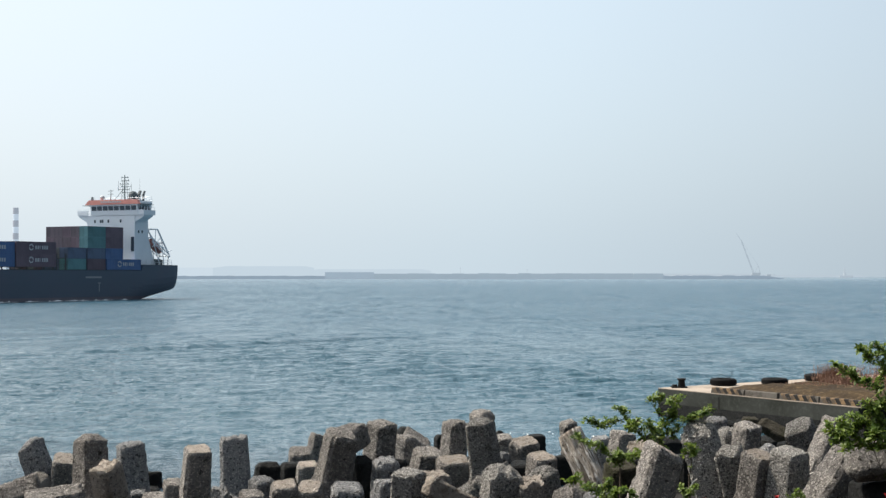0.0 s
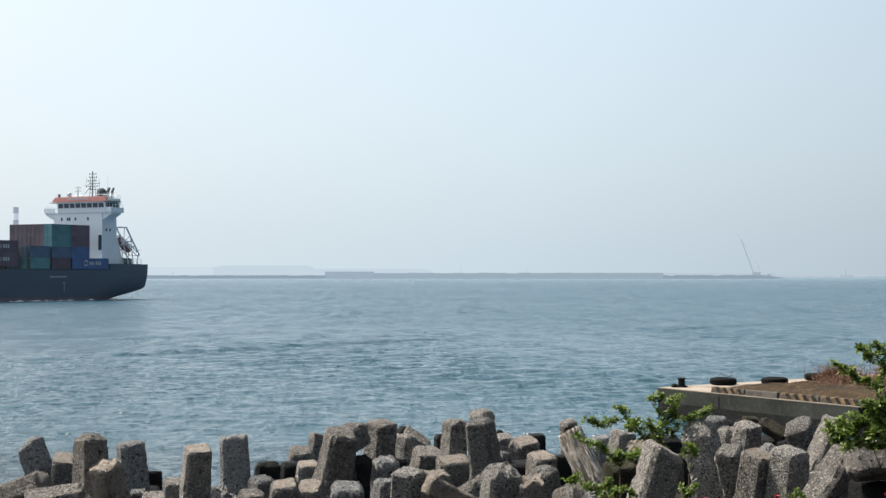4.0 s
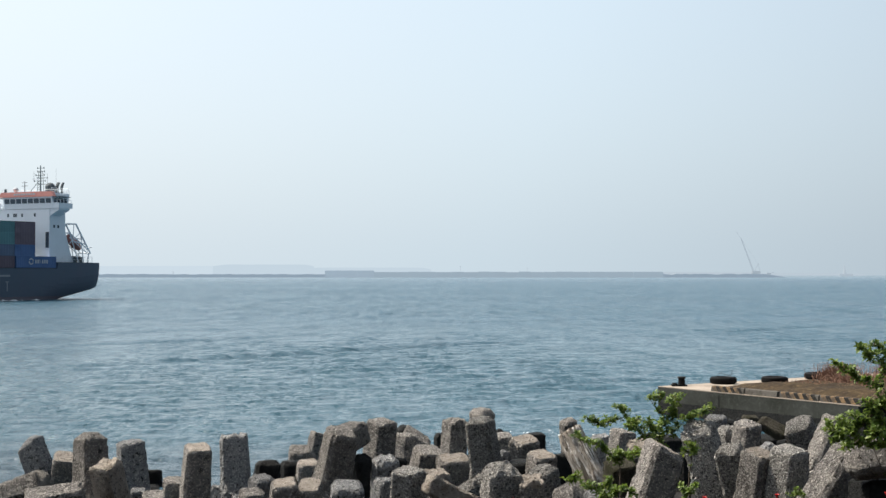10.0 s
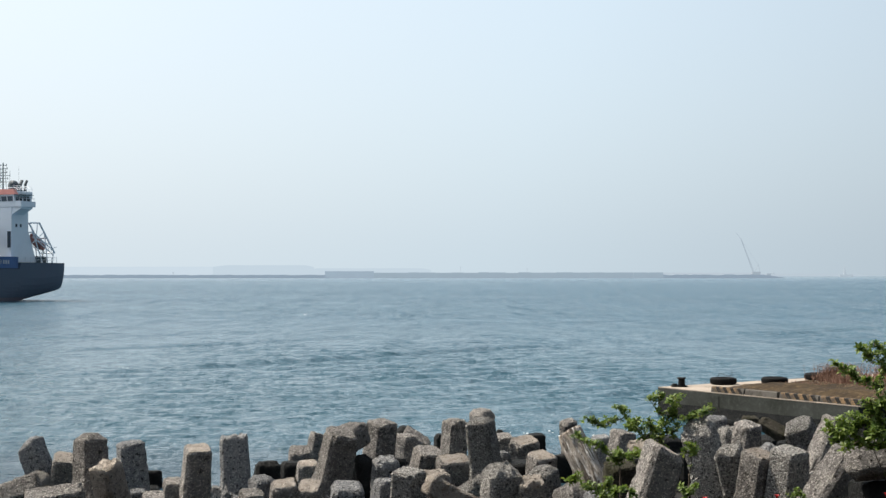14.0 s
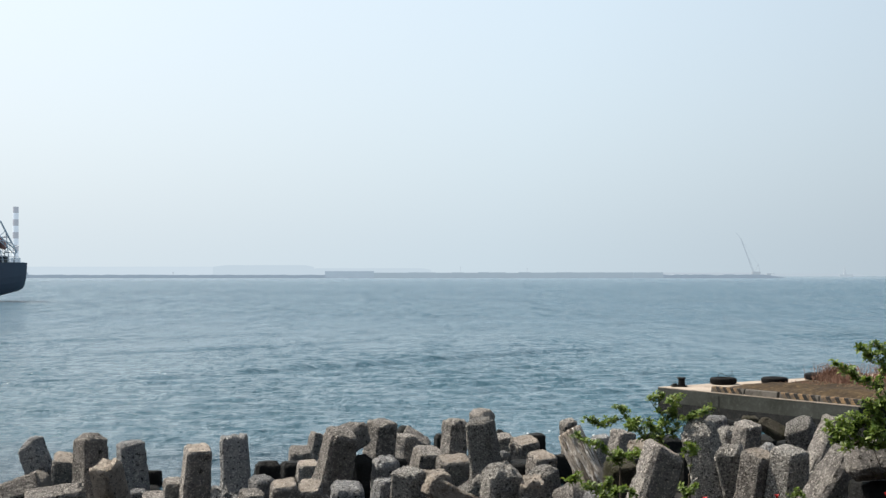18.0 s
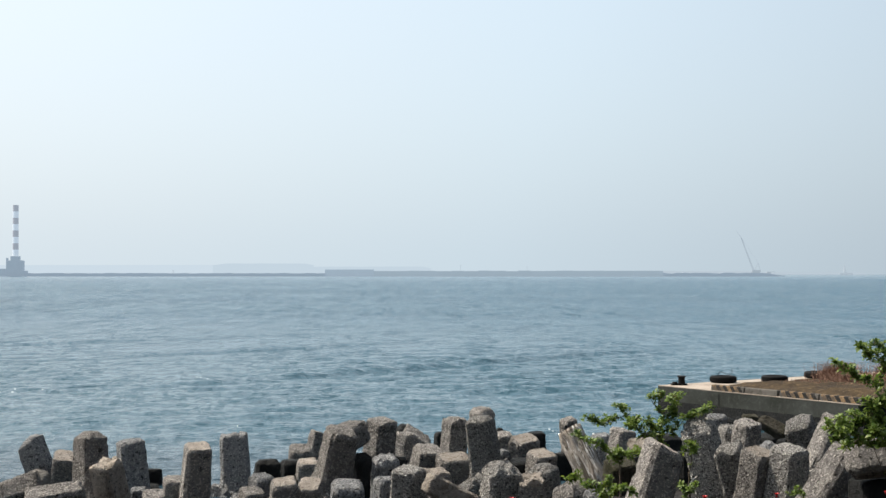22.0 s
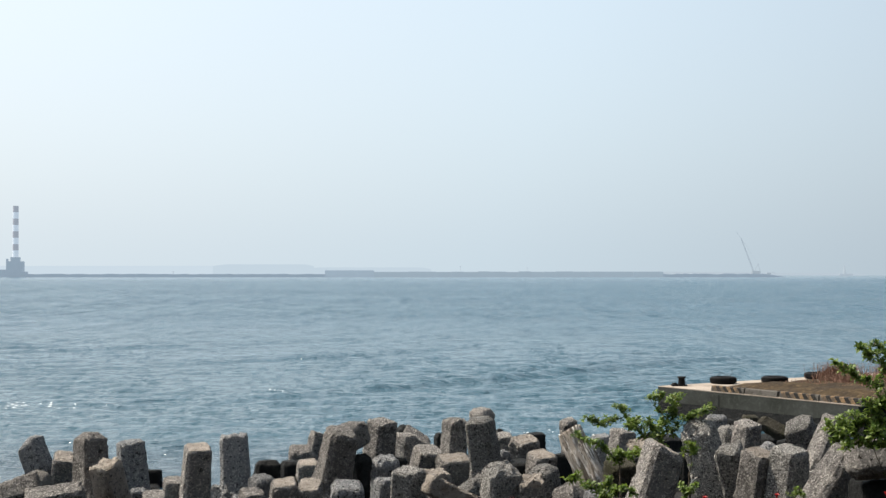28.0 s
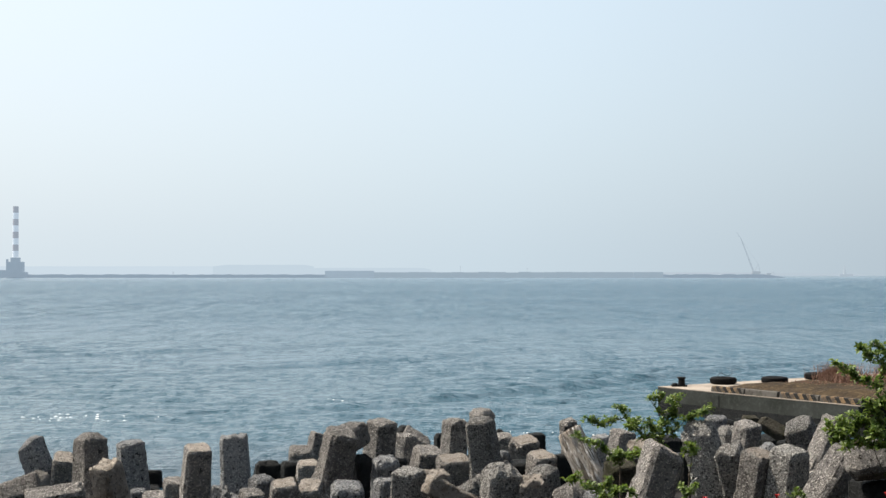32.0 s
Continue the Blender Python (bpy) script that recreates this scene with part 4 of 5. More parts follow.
def shrub(x, y, z, leaf_size, seed, label, clumps):
    """A shrub rooted at (x, y, z); each bough carries one clump of leaves: its offset (dx, dy, dz) and radius."""
    rnd = random.Random(seed)
    sh = thing("shrub", label, "shrub", "green shrubs among the blocks", at=pose(x, y, z))
    part("trunk", rod(B(), (0.05, 0.1, -1.4), (0, 0, 0.02), 0.035, 0.02, 7), M_STEM, sh)
    joined = [(Vector((0, 0, 0)), 0.0)]
    for dx, dy, dz, wide in sorted(clumps, key=lambda q: q[0] ** 2 + q[1] ** 2 + q[2] ** 2):
        end = Vector((dx, dy, dz))
        start, run = min(joined, key=lambda q: (q[0] - end).length + 0.25 * q[1])
        joined.append((end, run + (end - start).length))
        mid = (start + end) / 2 + Vector((rnd.uniform(-0.05, 0.05), 0, -0.12 * (end - start).length))
        pts = []
        for i in range(6):
            u = i / 5
            pts.append((1 - u) ** 2 * start + 2 * u * (1 - u) * mid + u * u * end)
        bm = B()
        limb(bm, pts, 0.011, 0.006)
        lv = B()
        for k in range(max(3, round(wide / 0.0125))):
            u = rnd.uniform(0.35, 1.0) if rnd.random() < 0.5 else 1.0
            spine = (1 - u) ** 2 * start + 2 * u * (1 - u) * mid + u * u * end
            ball = Vector((rnd.gauss(0, 1), rnd.gauss(0, 1), rnd.gauss(0, 1))).normalized() * wide * rnd.uniform(0.25, 1.05) * (0.35 + 0.65 * u)
            ball.x, ball.z = ball.x * 1.15, ball.z * 0.72
            out = spine + ball
            rod(bm, spine, out, 0.004, 0.002, 3)
            way = ball.normalized() * 0.7 + Vector((rnd.uniform(-0.3, 0.3), rnd.uniform(-0.3, 0.3), 0.75))
            rosette(lv, out, way, 5 + rnd.randint(0, 3), leaf_size * rnd.uniform(0.85, 1.3), rnd)
        part("branch", bm, M_STEM, sh)
        ob = part("leaves", lv, M_LEAF, sh, "fresh green spoon-shaped leaves", True)
        ob["kind"] = "stuff"
    return sh


shrub(4.96, 31.50, 1.73, 0.105, 21, "straggling green shrub with spoon-shaped leaves between the blocks",
      [(-1.76, -0.23, 0.77, 0.19), (-1.50, -0.08, 0.66, 0.13), (-1.28, -0.17, 0.72, 0.17), (-0.99, -0.05, 0.99, 0.19), (-0.89, -0.04, 0.82, 0.12), (-0.70, -0.32, 0.76, 0.13), (-0.88, -0.34, 0.64, 0.17), (-0.53, 0.07, 0.53, 0.19), (-0.32, -0.22, 0.53, 0.19), (-0.39, -0.23, 0.72, 0.15), (-0.05, 0.15, 0.59, 0.17), (0.13, -0.11, 0.49, 0.16), (-0.15, 0.07, 0.34, 0.17), (-0.49, -0.11, 0.33, 0.13), (-0.13, -0.03, 1.26, 0.16), (0.11, -0.27, 1.25, 0.17), (-0.36, -0.03, 1.19, 0.12), (0.35, 0.08, 1.28, 0.11), (0.21, -0.09, 0.92, 0.17), (0.43, 0.02, 0.75, 0.16), (0.63, -0.01, 0.85, 0.15), (0.80, -0.32, 0.95, 0.12), (0.98, 0.03, 1.02, 0.09), (0.02, -0.05, 0.76, 0.16)])
shrub(4.17, 33.40, 1.14, 0.1, 22, "low green shrub in a gap of the blocks",
      [(-1.01, -0.20, 0.80, 0.13), (-0.85, -0.33, 0.71, 0.14), (-0.65, 0.08, 0.58, 0.11), (-0.41, -0.11, 0.43, 0.18), (-0.19, 0.01, 0.32, 0.20), (0.04, 0.09, 0.36, 0.18), (0.21, 0.01, 0.29, 0.18), (0.44, 0.11, 0.36, 0.17), (0.57, -0.15, 0.33, 0.14), (-0.07, 0.05, 0.18, 0.14), (-0.50, -0.13, 0.56, 0.13)])
shrub(3.18, 28.60, 1.13, 0.095, 23, "low green shrub at the foot of a leaning beam",
      [(-0.61, 0.12, 0.42, 0.12), (-0.45, 0.09, 0.47, 0.12), (-0.28, -0.30, 0.34, 0.13), (-0.11, -0.28, 0.27, 0.14), (0.09, -0.24, 0.33, 0.14), (0.31, 0.13, 0.19, 0.16), (0.44, -0.13, 0.27, 0.13), (0.04, -0.04, 0.14, 0.13), (0.18, -0.20, 0.47, 0.11), (0.65, -0.10, 0.20, 0.11)])
shrub(4.95, 28.50, 1.67, 0.085, 24, "small thin green shrub in a gap of the blocks",
      [(-0.05, -0.16, 0.65, 0.13), (0.08, -0.17, 0.55, 0.11), (-0.12, -0.06, 0.50, 0.08), (0.04, -0.06, 0.44, 0.08)])
shrub(4.84, 28.30, 1.11, 0.08, 28, "small thin green shrub in a gap of the blocks",
      [(-0.05, 0.10, 0.35, 0.11), (0.11, -0.01, 0.30, 0.11), (0.22, 0.11, 0.37, 0.07), (0.05, 0.08, 0.19, 0.10)])
shrub(8.69, 27.30, 1.71, 0.115, 25, "dense green shrub with glossy leaves above the blocks",
      [(-1.72, -1.75, 1.26, 0.15), (-1.58, -1.91, 1.14, 0.16), (-1.60, -2.17, 1.37, 0.15), (-1.34, -1.82, 1.20, 0.17), (-1.28, -1.77, 1.43, 0.17), (-1.13, -1.80, 1.28, 0.18), (-1.23, -1.97, 1.05, 0.15), (-1.01, -1.89, 1.45, 0.19), (-1.03, -2.14, 1.22, 0.19), (-0.79, -1.83, 1.34, 0.19), (-0.88, -1.96, 1.66, 0.19), (-1.12, -2.11, 1.70, 0.14), (-0.89, -2.22, 1.03, 0.15), (-1.40, -1.82, 0.98, 0.12), (-1.60, -1.76, 0.99, 0.10), (-1.61, -2.21, 0.92, 0.09), (-0.98, -1.85, 0.93, 0.13), (-0.77, -2.04, 1.81, 0.17)])
shrub(8.38, 25.80, 2.76, 0.1, 26, "tall green shrub with loose branches above the shore",
      [(-1.31, -0.27, 1.32, 0.10), (-1.15, -0.20, 1.24, 0.11), (-0.96, 0.03, 1.13, 0.10), (-0.81, 0.09, 1.05, 0.11), (-0.78, -0.33, 1.04, 0.12), (-0.54, -0.04, 0.97, 0.13), (-0.47, -0.33, 0.93, 0.13), (-0.91, 0.01, 1.26, 0.07), (-0.74, -0.18, 1.58, 0.12), (-0.50, 0.09, 1.65, 0.14), (-0.33, 0.14, 1.59, 0.14), (-0.48, -0.10, 1.47, 0.14), (-0.24, 0.15, 1.42, 0.13), (-0.66, -0.20, 1.42, 0.09), (-0.88, -0.31, 1.65, 0.07), (-0.33, -0.05, 1.19, 0.10)])
shrub(6.49, 26.00, 1.38, 0.07, 27, "small green weed in a gap of the blocks",
      [(-0.17, -0.33, 0.32, 0.09), (-0.02, -0.25, 0.41, 0.08), (0.09, -0.15, 0.27, 0.07)])


def red_flower(x, y, z, seed):
    rnd = random.Random(seed)
    fl = thing("red_flower", "single red flower on a thin stem", "flower", "red flowers before the blocks", at=pose(x, y, z))
    bm = B()
    rod(bm, (0, 0, -0.6), (0, 0, 0), 0.006, 0.004, 5)
    part("stem", bm, M_STEM, fl)
    bm = B()
    for i in range(7):
        a = i * 0.9
        leaf(bm, Vector((0, 0, -0.02)), Vector((math.cos(a) * 0.5, math.sin(a) * 0.5, 0.9 + 0.2 * (i % 2))), Vector((0, 0, 1)), 0.085, rnd)
    part("petals", bm, M_RED, fl, "bright red petals", True)


for fx, fy, fz, sd in ((4.06, 22.00, 2.19, 1), (5.18, 22.00, 2.23, 2), (1.07, 22.00, 2.16, 3), (6.88, 22.00, 2.26, 4)):
    red_flower(fx, fy, fz, sd)

# ---- the far breakwater, the striped tower and the crane ----
FAR = 2300.0


def far_x(u, d=FAR):
    """Sideways place of something at distance d, by its bearing."""
    return (u - 784) / 2500 * d


def far_z(v, d=FAR):
    """Height of something at distance d, by its angle over the horizon."""
    return EYE_Z + (484.7 - v) / 2500 * d


def breakwater():
    bw = thing("breakwater", "long hazy grey concrete breakwater across the water", "breakwater", kind="structure", at=pose(0, FAR, 0))
    # low rubble arm
    bm = B()
    x, rnd = far_x(-120), random.Random(4)
    tops = []
    while x < far_x(577):
        tops.append((x, far_z(485.3) + rnd.uniform(-0.5, 0.5)))
        x += 9
    prism(bm, [(tops[0][0], -3)] + [(a, b) for a, b in tops] + [(far_x(577), far_z(485.6)), (far_x(577), -3)], 1, -12, 12)
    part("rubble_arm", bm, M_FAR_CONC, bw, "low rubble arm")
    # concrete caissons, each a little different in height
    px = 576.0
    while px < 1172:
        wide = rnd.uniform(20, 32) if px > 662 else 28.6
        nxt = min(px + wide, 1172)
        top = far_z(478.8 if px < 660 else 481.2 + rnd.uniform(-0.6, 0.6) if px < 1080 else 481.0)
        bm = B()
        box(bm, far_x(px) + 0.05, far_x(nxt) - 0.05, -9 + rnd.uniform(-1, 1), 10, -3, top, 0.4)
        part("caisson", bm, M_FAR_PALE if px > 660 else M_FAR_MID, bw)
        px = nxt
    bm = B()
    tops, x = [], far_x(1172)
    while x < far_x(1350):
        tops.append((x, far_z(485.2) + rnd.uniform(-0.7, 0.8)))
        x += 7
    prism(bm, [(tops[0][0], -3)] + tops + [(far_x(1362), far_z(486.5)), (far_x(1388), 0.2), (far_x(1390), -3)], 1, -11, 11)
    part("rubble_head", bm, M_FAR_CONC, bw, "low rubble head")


breakwater()


def striped_tower():
    tw = thing("striped_tower", "tall slim tower with faded red and white bands", "tower", at=pose(far_x(28, FAR - 14), FAR - 14, 0))
    z0, z1, r = far_z(455), far_z(365.5), 4.4
    n = 8
    for i in range(n):
        a, b = z1 - (z1 - z0) * (i + 1) / n, z1 - (z1 - z0) * i / n
        bm = B()
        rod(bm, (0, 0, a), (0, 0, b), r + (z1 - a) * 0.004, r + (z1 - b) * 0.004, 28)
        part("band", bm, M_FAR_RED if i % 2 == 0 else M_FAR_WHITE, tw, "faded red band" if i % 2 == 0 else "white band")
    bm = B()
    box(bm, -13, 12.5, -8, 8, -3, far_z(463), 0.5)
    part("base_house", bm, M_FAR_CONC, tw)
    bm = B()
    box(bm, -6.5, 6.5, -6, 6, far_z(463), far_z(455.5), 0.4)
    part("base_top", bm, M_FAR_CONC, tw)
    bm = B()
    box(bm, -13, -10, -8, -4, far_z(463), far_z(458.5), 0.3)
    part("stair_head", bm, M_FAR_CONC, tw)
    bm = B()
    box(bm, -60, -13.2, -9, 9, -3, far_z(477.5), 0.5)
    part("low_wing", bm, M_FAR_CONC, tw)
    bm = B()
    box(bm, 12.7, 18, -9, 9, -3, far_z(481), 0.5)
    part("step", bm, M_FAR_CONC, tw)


striped_tower()


def lattice(bm, a, b, w, r, bays):
    """A square lattice boom from a to b."""
    a, b = Vector(a), Vector(b)
    d = (b - a).normalized()
    s = d.cross(Vector((0, 1, 0))).normalized() * w
    t = Vector((0, w, 0))
    corners = (s + t, s - t, -s - t, -s + t)
    for c in corners:
        rod(bm, a + c, b + c * 0.5, r, r, 4)
    for i in range(bays):
        p, q = a + (b - a) * i / bays, a + (b - a) * (i + 1) / bays
        for k in range(4):
            rod(bm, p + corners[k] * (1 - 0.5 * i / bays), q + corners[(k + 1) % 4] * (1 - 0.5 * (i + 1) / bays), r * 0.7, r * 0.7, 3)


def crane():
    c = thing("crawler_crane", "pale hazy crawler crane with a long lattice boom", "crane", at=pose(far_x(1336), FAR - 2, far_z(485.4)))
    dx, top = far_x(1311) - far_x(1336), far_z(422) - far_z(485)
    bm = B()
    lattice(bm, (-2.5, 0, 3), (dx, 0, top), 0.9, 0.2, 24)
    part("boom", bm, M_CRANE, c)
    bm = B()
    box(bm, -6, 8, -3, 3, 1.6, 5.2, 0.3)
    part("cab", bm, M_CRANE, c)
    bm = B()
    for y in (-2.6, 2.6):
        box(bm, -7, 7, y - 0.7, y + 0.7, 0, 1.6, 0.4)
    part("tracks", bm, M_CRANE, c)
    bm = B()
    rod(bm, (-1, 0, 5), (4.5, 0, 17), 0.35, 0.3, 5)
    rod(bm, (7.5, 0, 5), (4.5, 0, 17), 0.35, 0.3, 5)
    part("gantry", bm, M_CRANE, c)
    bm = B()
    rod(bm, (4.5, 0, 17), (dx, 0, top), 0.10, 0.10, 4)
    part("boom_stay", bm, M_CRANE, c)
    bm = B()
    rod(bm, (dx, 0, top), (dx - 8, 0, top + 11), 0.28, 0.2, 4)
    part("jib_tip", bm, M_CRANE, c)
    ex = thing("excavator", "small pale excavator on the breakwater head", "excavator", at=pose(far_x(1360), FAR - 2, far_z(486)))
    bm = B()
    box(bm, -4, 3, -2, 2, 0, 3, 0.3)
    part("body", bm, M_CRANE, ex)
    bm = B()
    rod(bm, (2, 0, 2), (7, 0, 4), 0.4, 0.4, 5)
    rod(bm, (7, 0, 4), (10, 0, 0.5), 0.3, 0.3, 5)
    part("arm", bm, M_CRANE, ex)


crane()

# coast strips glow by themselves: haze put in as flat emission
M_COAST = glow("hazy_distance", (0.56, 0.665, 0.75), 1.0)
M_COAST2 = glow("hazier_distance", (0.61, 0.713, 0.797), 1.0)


def coast(name, px0, px1, py, d, mat, rough, seed):
    bm = B()
    rnd = random.Random(seed)
    x, z = far_x(px0, d), far_z(py, d)
    pts = [(x, -4), (x, z - 5), (x + 40, z)]
    x += 40
    while x < far_x(px1, d):
        x += 20
        pts.append((x, z + rnd.uniform(-rough, rough)))
    pts.append((x + 25, z - 5))
    pts.append((x + 25, -4))
    prism(bm, pts, 1, d, d + 30)
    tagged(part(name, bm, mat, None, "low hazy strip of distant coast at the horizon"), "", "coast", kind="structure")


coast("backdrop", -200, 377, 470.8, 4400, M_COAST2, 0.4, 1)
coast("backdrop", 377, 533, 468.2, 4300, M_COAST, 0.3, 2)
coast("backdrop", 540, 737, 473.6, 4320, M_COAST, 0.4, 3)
# dimmer emission for the right-hand coast, again the haze put in
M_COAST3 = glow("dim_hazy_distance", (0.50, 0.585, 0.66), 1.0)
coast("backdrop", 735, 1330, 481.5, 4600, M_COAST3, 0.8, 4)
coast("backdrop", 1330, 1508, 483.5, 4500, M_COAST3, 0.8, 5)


def far_rig():
    d = 4000
    t = thing("far_vessel", "faint hazy work vessel with a tall mast at the horizon", "vessel", at=pose(far_x(1496, d), d, 0))
    bm = B()
    box(bm, -18, 20, -3, 3, -1, far_z(484.6, d), 0.5)
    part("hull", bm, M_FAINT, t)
    bm = B()
    rod(bm, (-2, 0, far_z(484.6, d)), (-3, 0, far_z(477.5, d)), 5.0, 3.2, 8)
    part("deckhouse", bm, M_FAINT, t)
    bm = B()
    rod(bm, (-3, 0, far_z(477.5, d)), (-3, 0, far_z(470, d)), 2.4, 0.9, 6)
    part("mast", bm, M_FAINT, t)


far_rig()

# ---- the container ship; x towards the bow from the transom, y to port ----
BOW = radians(-117.5)


def ship_at(t):
    return Matrix.Translation((-74.1 - 1.33 * t, 354.2 - 2.555 * t, 0)) @ Matrix.Rotation(BOW, 4, "Z")


SHIP_TIMES = (0, 4, 8, 12, 16, 20, 24, 28, 32)
ship = thing("container_ship", "dark navy container ship with white bridge house, under way", "ship")
LOADED = []


def hull():
    stations = [-1.6, -1.5, -1.4, -1.25, -1.05, -0.8, -0.4, 0, 0.8, 1.5, 2.2, 3, 4, 5, 6, 7.5, 9, 10, 11, 12, 12.6, 12.9, 14, 15, 18, 26, 40, 60, 80, 92, 100, 106, 111, 115, 118]

    def keel(x):
        return float(np.interp(x, [-1.6, -1.5, -1.25, -0.8, 0, 3, 6, 10, 12.5, 14, 22, 106, 118], [3.7, 3.1, 2.65, 2.3, 2.02, 1.5, 0.95, 0.2, -0.4, -0.8, -4, -4, -3]))

    def half(x):
        return float(np.interp(x, [-1.6, -1.0, 0.5, 3, 5, 92, 100, 106, 111, 115, 118], [8.3, 8.7, 8.9, 8.98, 9, 9, 8.2, 6.6, 4.6, 2.4, 0.3]))

    def deck(x):
        return 8.25 if x < 12.7 else 6.9 if x < 101 else 9.6

    def pinch(x):
        return float(np.interp(x, [0, 12, 30, 90, 118], [0.12, 0.12, 0.10, 0.15, 0.9]))

    for name, mat, low, high, lab in (("hull", M_HULL, 0.8, None, ""), ("boot_topping", M_BOOT, None, 0.8, "dull red band at the waterline")):
        bm = B()
        rings = []
        for x in stations:
            k, d, h = keel(x), deck(x), half(x)
            z0 = max(k, low) if low is not None else k
            z1 = d if high is None else min(d, max(high, k + 0.001))
            if z1 <= z0:
                z1 = z0 + 0.001
            ring = []
            for side in (1, -1):
                us = (0, 0.012, 0.035, 0.075, 0.13, 0.22, 0.36, 0.55, 0.78, 1)
                for u in (us if side > 0 else us[::-1]):
                    z = z0 + (z1 - z0) * u
                    v = min(1, max(0, (z - k) / 4.6))
                    w = h * (1 - pinch(x) * (1 - v) ** 2.2) - (0.02 if high is not None else 0)
                    w *= 0.8 + 0.2 * math.sqrt(min(1, max(0, z - k) / 0.45))
                    ring.append(bm.verts.new((x, side * w, z)))
            rings.append(ring)
        n = len(rings[0])
        for i in range(len(rings) - 1):
            for j in range(n):
                bm.faces.new((rings[i][j], rings[i][(j + 1) % n], rings[i + 1][(j + 1) % n], rings[i + 1][j]))
        bm.faces.new(rings[0])
        bm.faces.new(rings[-1][::-1])
        part(name, bm, mat, ship, lab)
    bm = B()
    box(bm, 0.8, 12.4, -8.4, 8.4, 8.26, 8.30)
    part("poop_deck", bm, M_DECKPAINT, ship)
    for y in (9.01,):
        for x0, x1, z0, z1 in ((27.2, 32.6, 5.1, 5.5),):
            bm = B()
            box(bm, x0, x1, y, y + 0.02, z0, z1)
            part("hull_marking", bm, M_DULL, ship, "pale painted bar")
        bm = B()
        box(bm, 27.9, 28.15, y, y + 0.02, 2.0, 4.1)
        box(bm, 27.6, 28.5, y, y + 0.02, 3.9, 4.1)
        part("draught_mark", bm, M_DULL, ship, "pale draught mark")


hull()


def bridge_house():
    # main block, its after edge sloping down aft
    prof = [(6.2, 8.3), (13.75, 8.3), (13.75, 20.9), (8.8, 20.9), (8.7, 15.5)]
    house = part("bridge_house", prism(B(), prof, 1, -7.4, 7.4), M_WHITE, ship)
    for side in (1, -1):
        bm = B()
        prism(bm, [(side * 7.42, 19.2), (side * 7.42, 20.95), (side * 10.0, 20.95), (side * 10.0, 20.6)], 0, 10.2, 13.6)
        part("wing_bracket", bm, M_WHITE, house)
        bm = B()
        box(bm, 9.6, 13.9, min(side * 7.0, side * 10.3), max(side * 7.0, side * 10.3), 20.96, 21.1)
        box(bm, 13.8, 13.92, min(side * 6.9, side * 10.3), max(side * 6.9, side * 10.3), 21.1, 22.3)
        box(bm, 9.6, 13.9, side * 10.24 - 0.06, side * 10.24 + 0.06, 21.1, 22.2)
        part("bridge_wing", bm, M_WHITE, house)
        bm = B()
        box(bm, 9.8, 13.7, *((8.6, 10.0) if side > 0 else (-9.0, -6.05)), 23.6, 23.7)
        part("wing_canopy", bm, M_STEEL, house)
        bm = B()
        for k in range(4):
            rod(bm, (10.0 + k * 1.15, side * 10.24, 22.2), (10.0 + k * 1.15, side * 10.24, 22.9), 0.04, 0.04, 5)
        rod(bm, (9.8, side * 10.24, 22.9), (13.8, side * 10.24, 22.9), 0.04, 0.04, 5)
        part("wing_rail", bm, M_WHITE, house)
    wheel = part("wheelhouse", prism(B(), [(9.0, 20.95), (13.9, 20.95), (14.25, 23.75), (9.0, 23.75)], 1, -6.0, 8.55), M_WHITE, ship)
    # front windows, each a pane in the sloping front
    for i in range(8):
        y0 = -5.6 + i * 1.75
        bm = B()
        vs = [bm.verts.new(p) for p in ((14.13, y0, 22.25), (14.13, y0 + 1.45, 22.25), (14.26, y0 + 1.45, 23.35), (14.26, y0, 23.35), (14.0, y0, 22.25), (14.0, y0 + 1.45, 22.25), (14.1, y0 + 1.45, 23.35), (14.1, y0, 23.35))]
        for f in ((0, 1, 2, 3), (4, 7, 6, 5), (0, 4, 5, 1), (1, 5, 6, 2), (2, 6, 7, 3), (3, 7, 4, 0)):
            bm.faces.new([vs[c] for c in f])
        part("window", bm, M_GLASS, wheel)
    for i in range(4):
        bm = B()
        box(bm, 9.5 + i * 1.1, 10.35 + i * 1.1, 8.52, 8.58, 22.35, 23.35)
        part("window", bm, M_GLASS, wheel)
    roof = part("roof_band", prism(B(), [(-7.4, 23.75), (9.3, 23.75), (8.6, 24.95), (-6.2, 24.95)], 0, 13.7, 14.6), M_ORANGE, ship, "coral-orange roof band")
    part("roof", box(B(), 8.8, 13.69, -6.2, 8.6, 23.76, 24.6, 0.08), M_WHITE, ship, "white wheelhouse roof")
    bm = B()
    for k in range(6):
        rod(bm, (9.0 + k * 0.9, 8.7, 22.9 - 0.1 * (k % 2)), (9.0 + k * 0.9, 8.7, 25.3), 0.06, 0.06, 5)
    box(bm, 8.9, 13.6, 8.66, 8.76, 24.0, 24.25)
    part("side_framing", bm, M_WHITE, ship, "white framing beside the wheelhouse")
    for i in range(9):
        y = -2.4 + i * 0.72
        bm = B()
        box(bm, 14.6, 14.63, y, y + 0.5, 24.2, 24.6)
        part("name_bar", bm, M_MARK, roof, "pale bar of lettering")
    bm = B()
    box(bm, 7.2, 9.0, -7.0, 7.0, 22.0, 24.6, 0.1)
    part("roof_step", bm, M_WHITE, ship)
    # rails on the roof
    bm = B()
    for k in range(10):
        y = -6.0 + k * 1.6
        rod(bm, (14.4, y, 24.9), (14.4, y, 25.8), 0.035, 0.035, 4)
        rod(bm, (8.9, y, 25.1), (8.9, y, 26.0), 0.035, 0.035, 4)
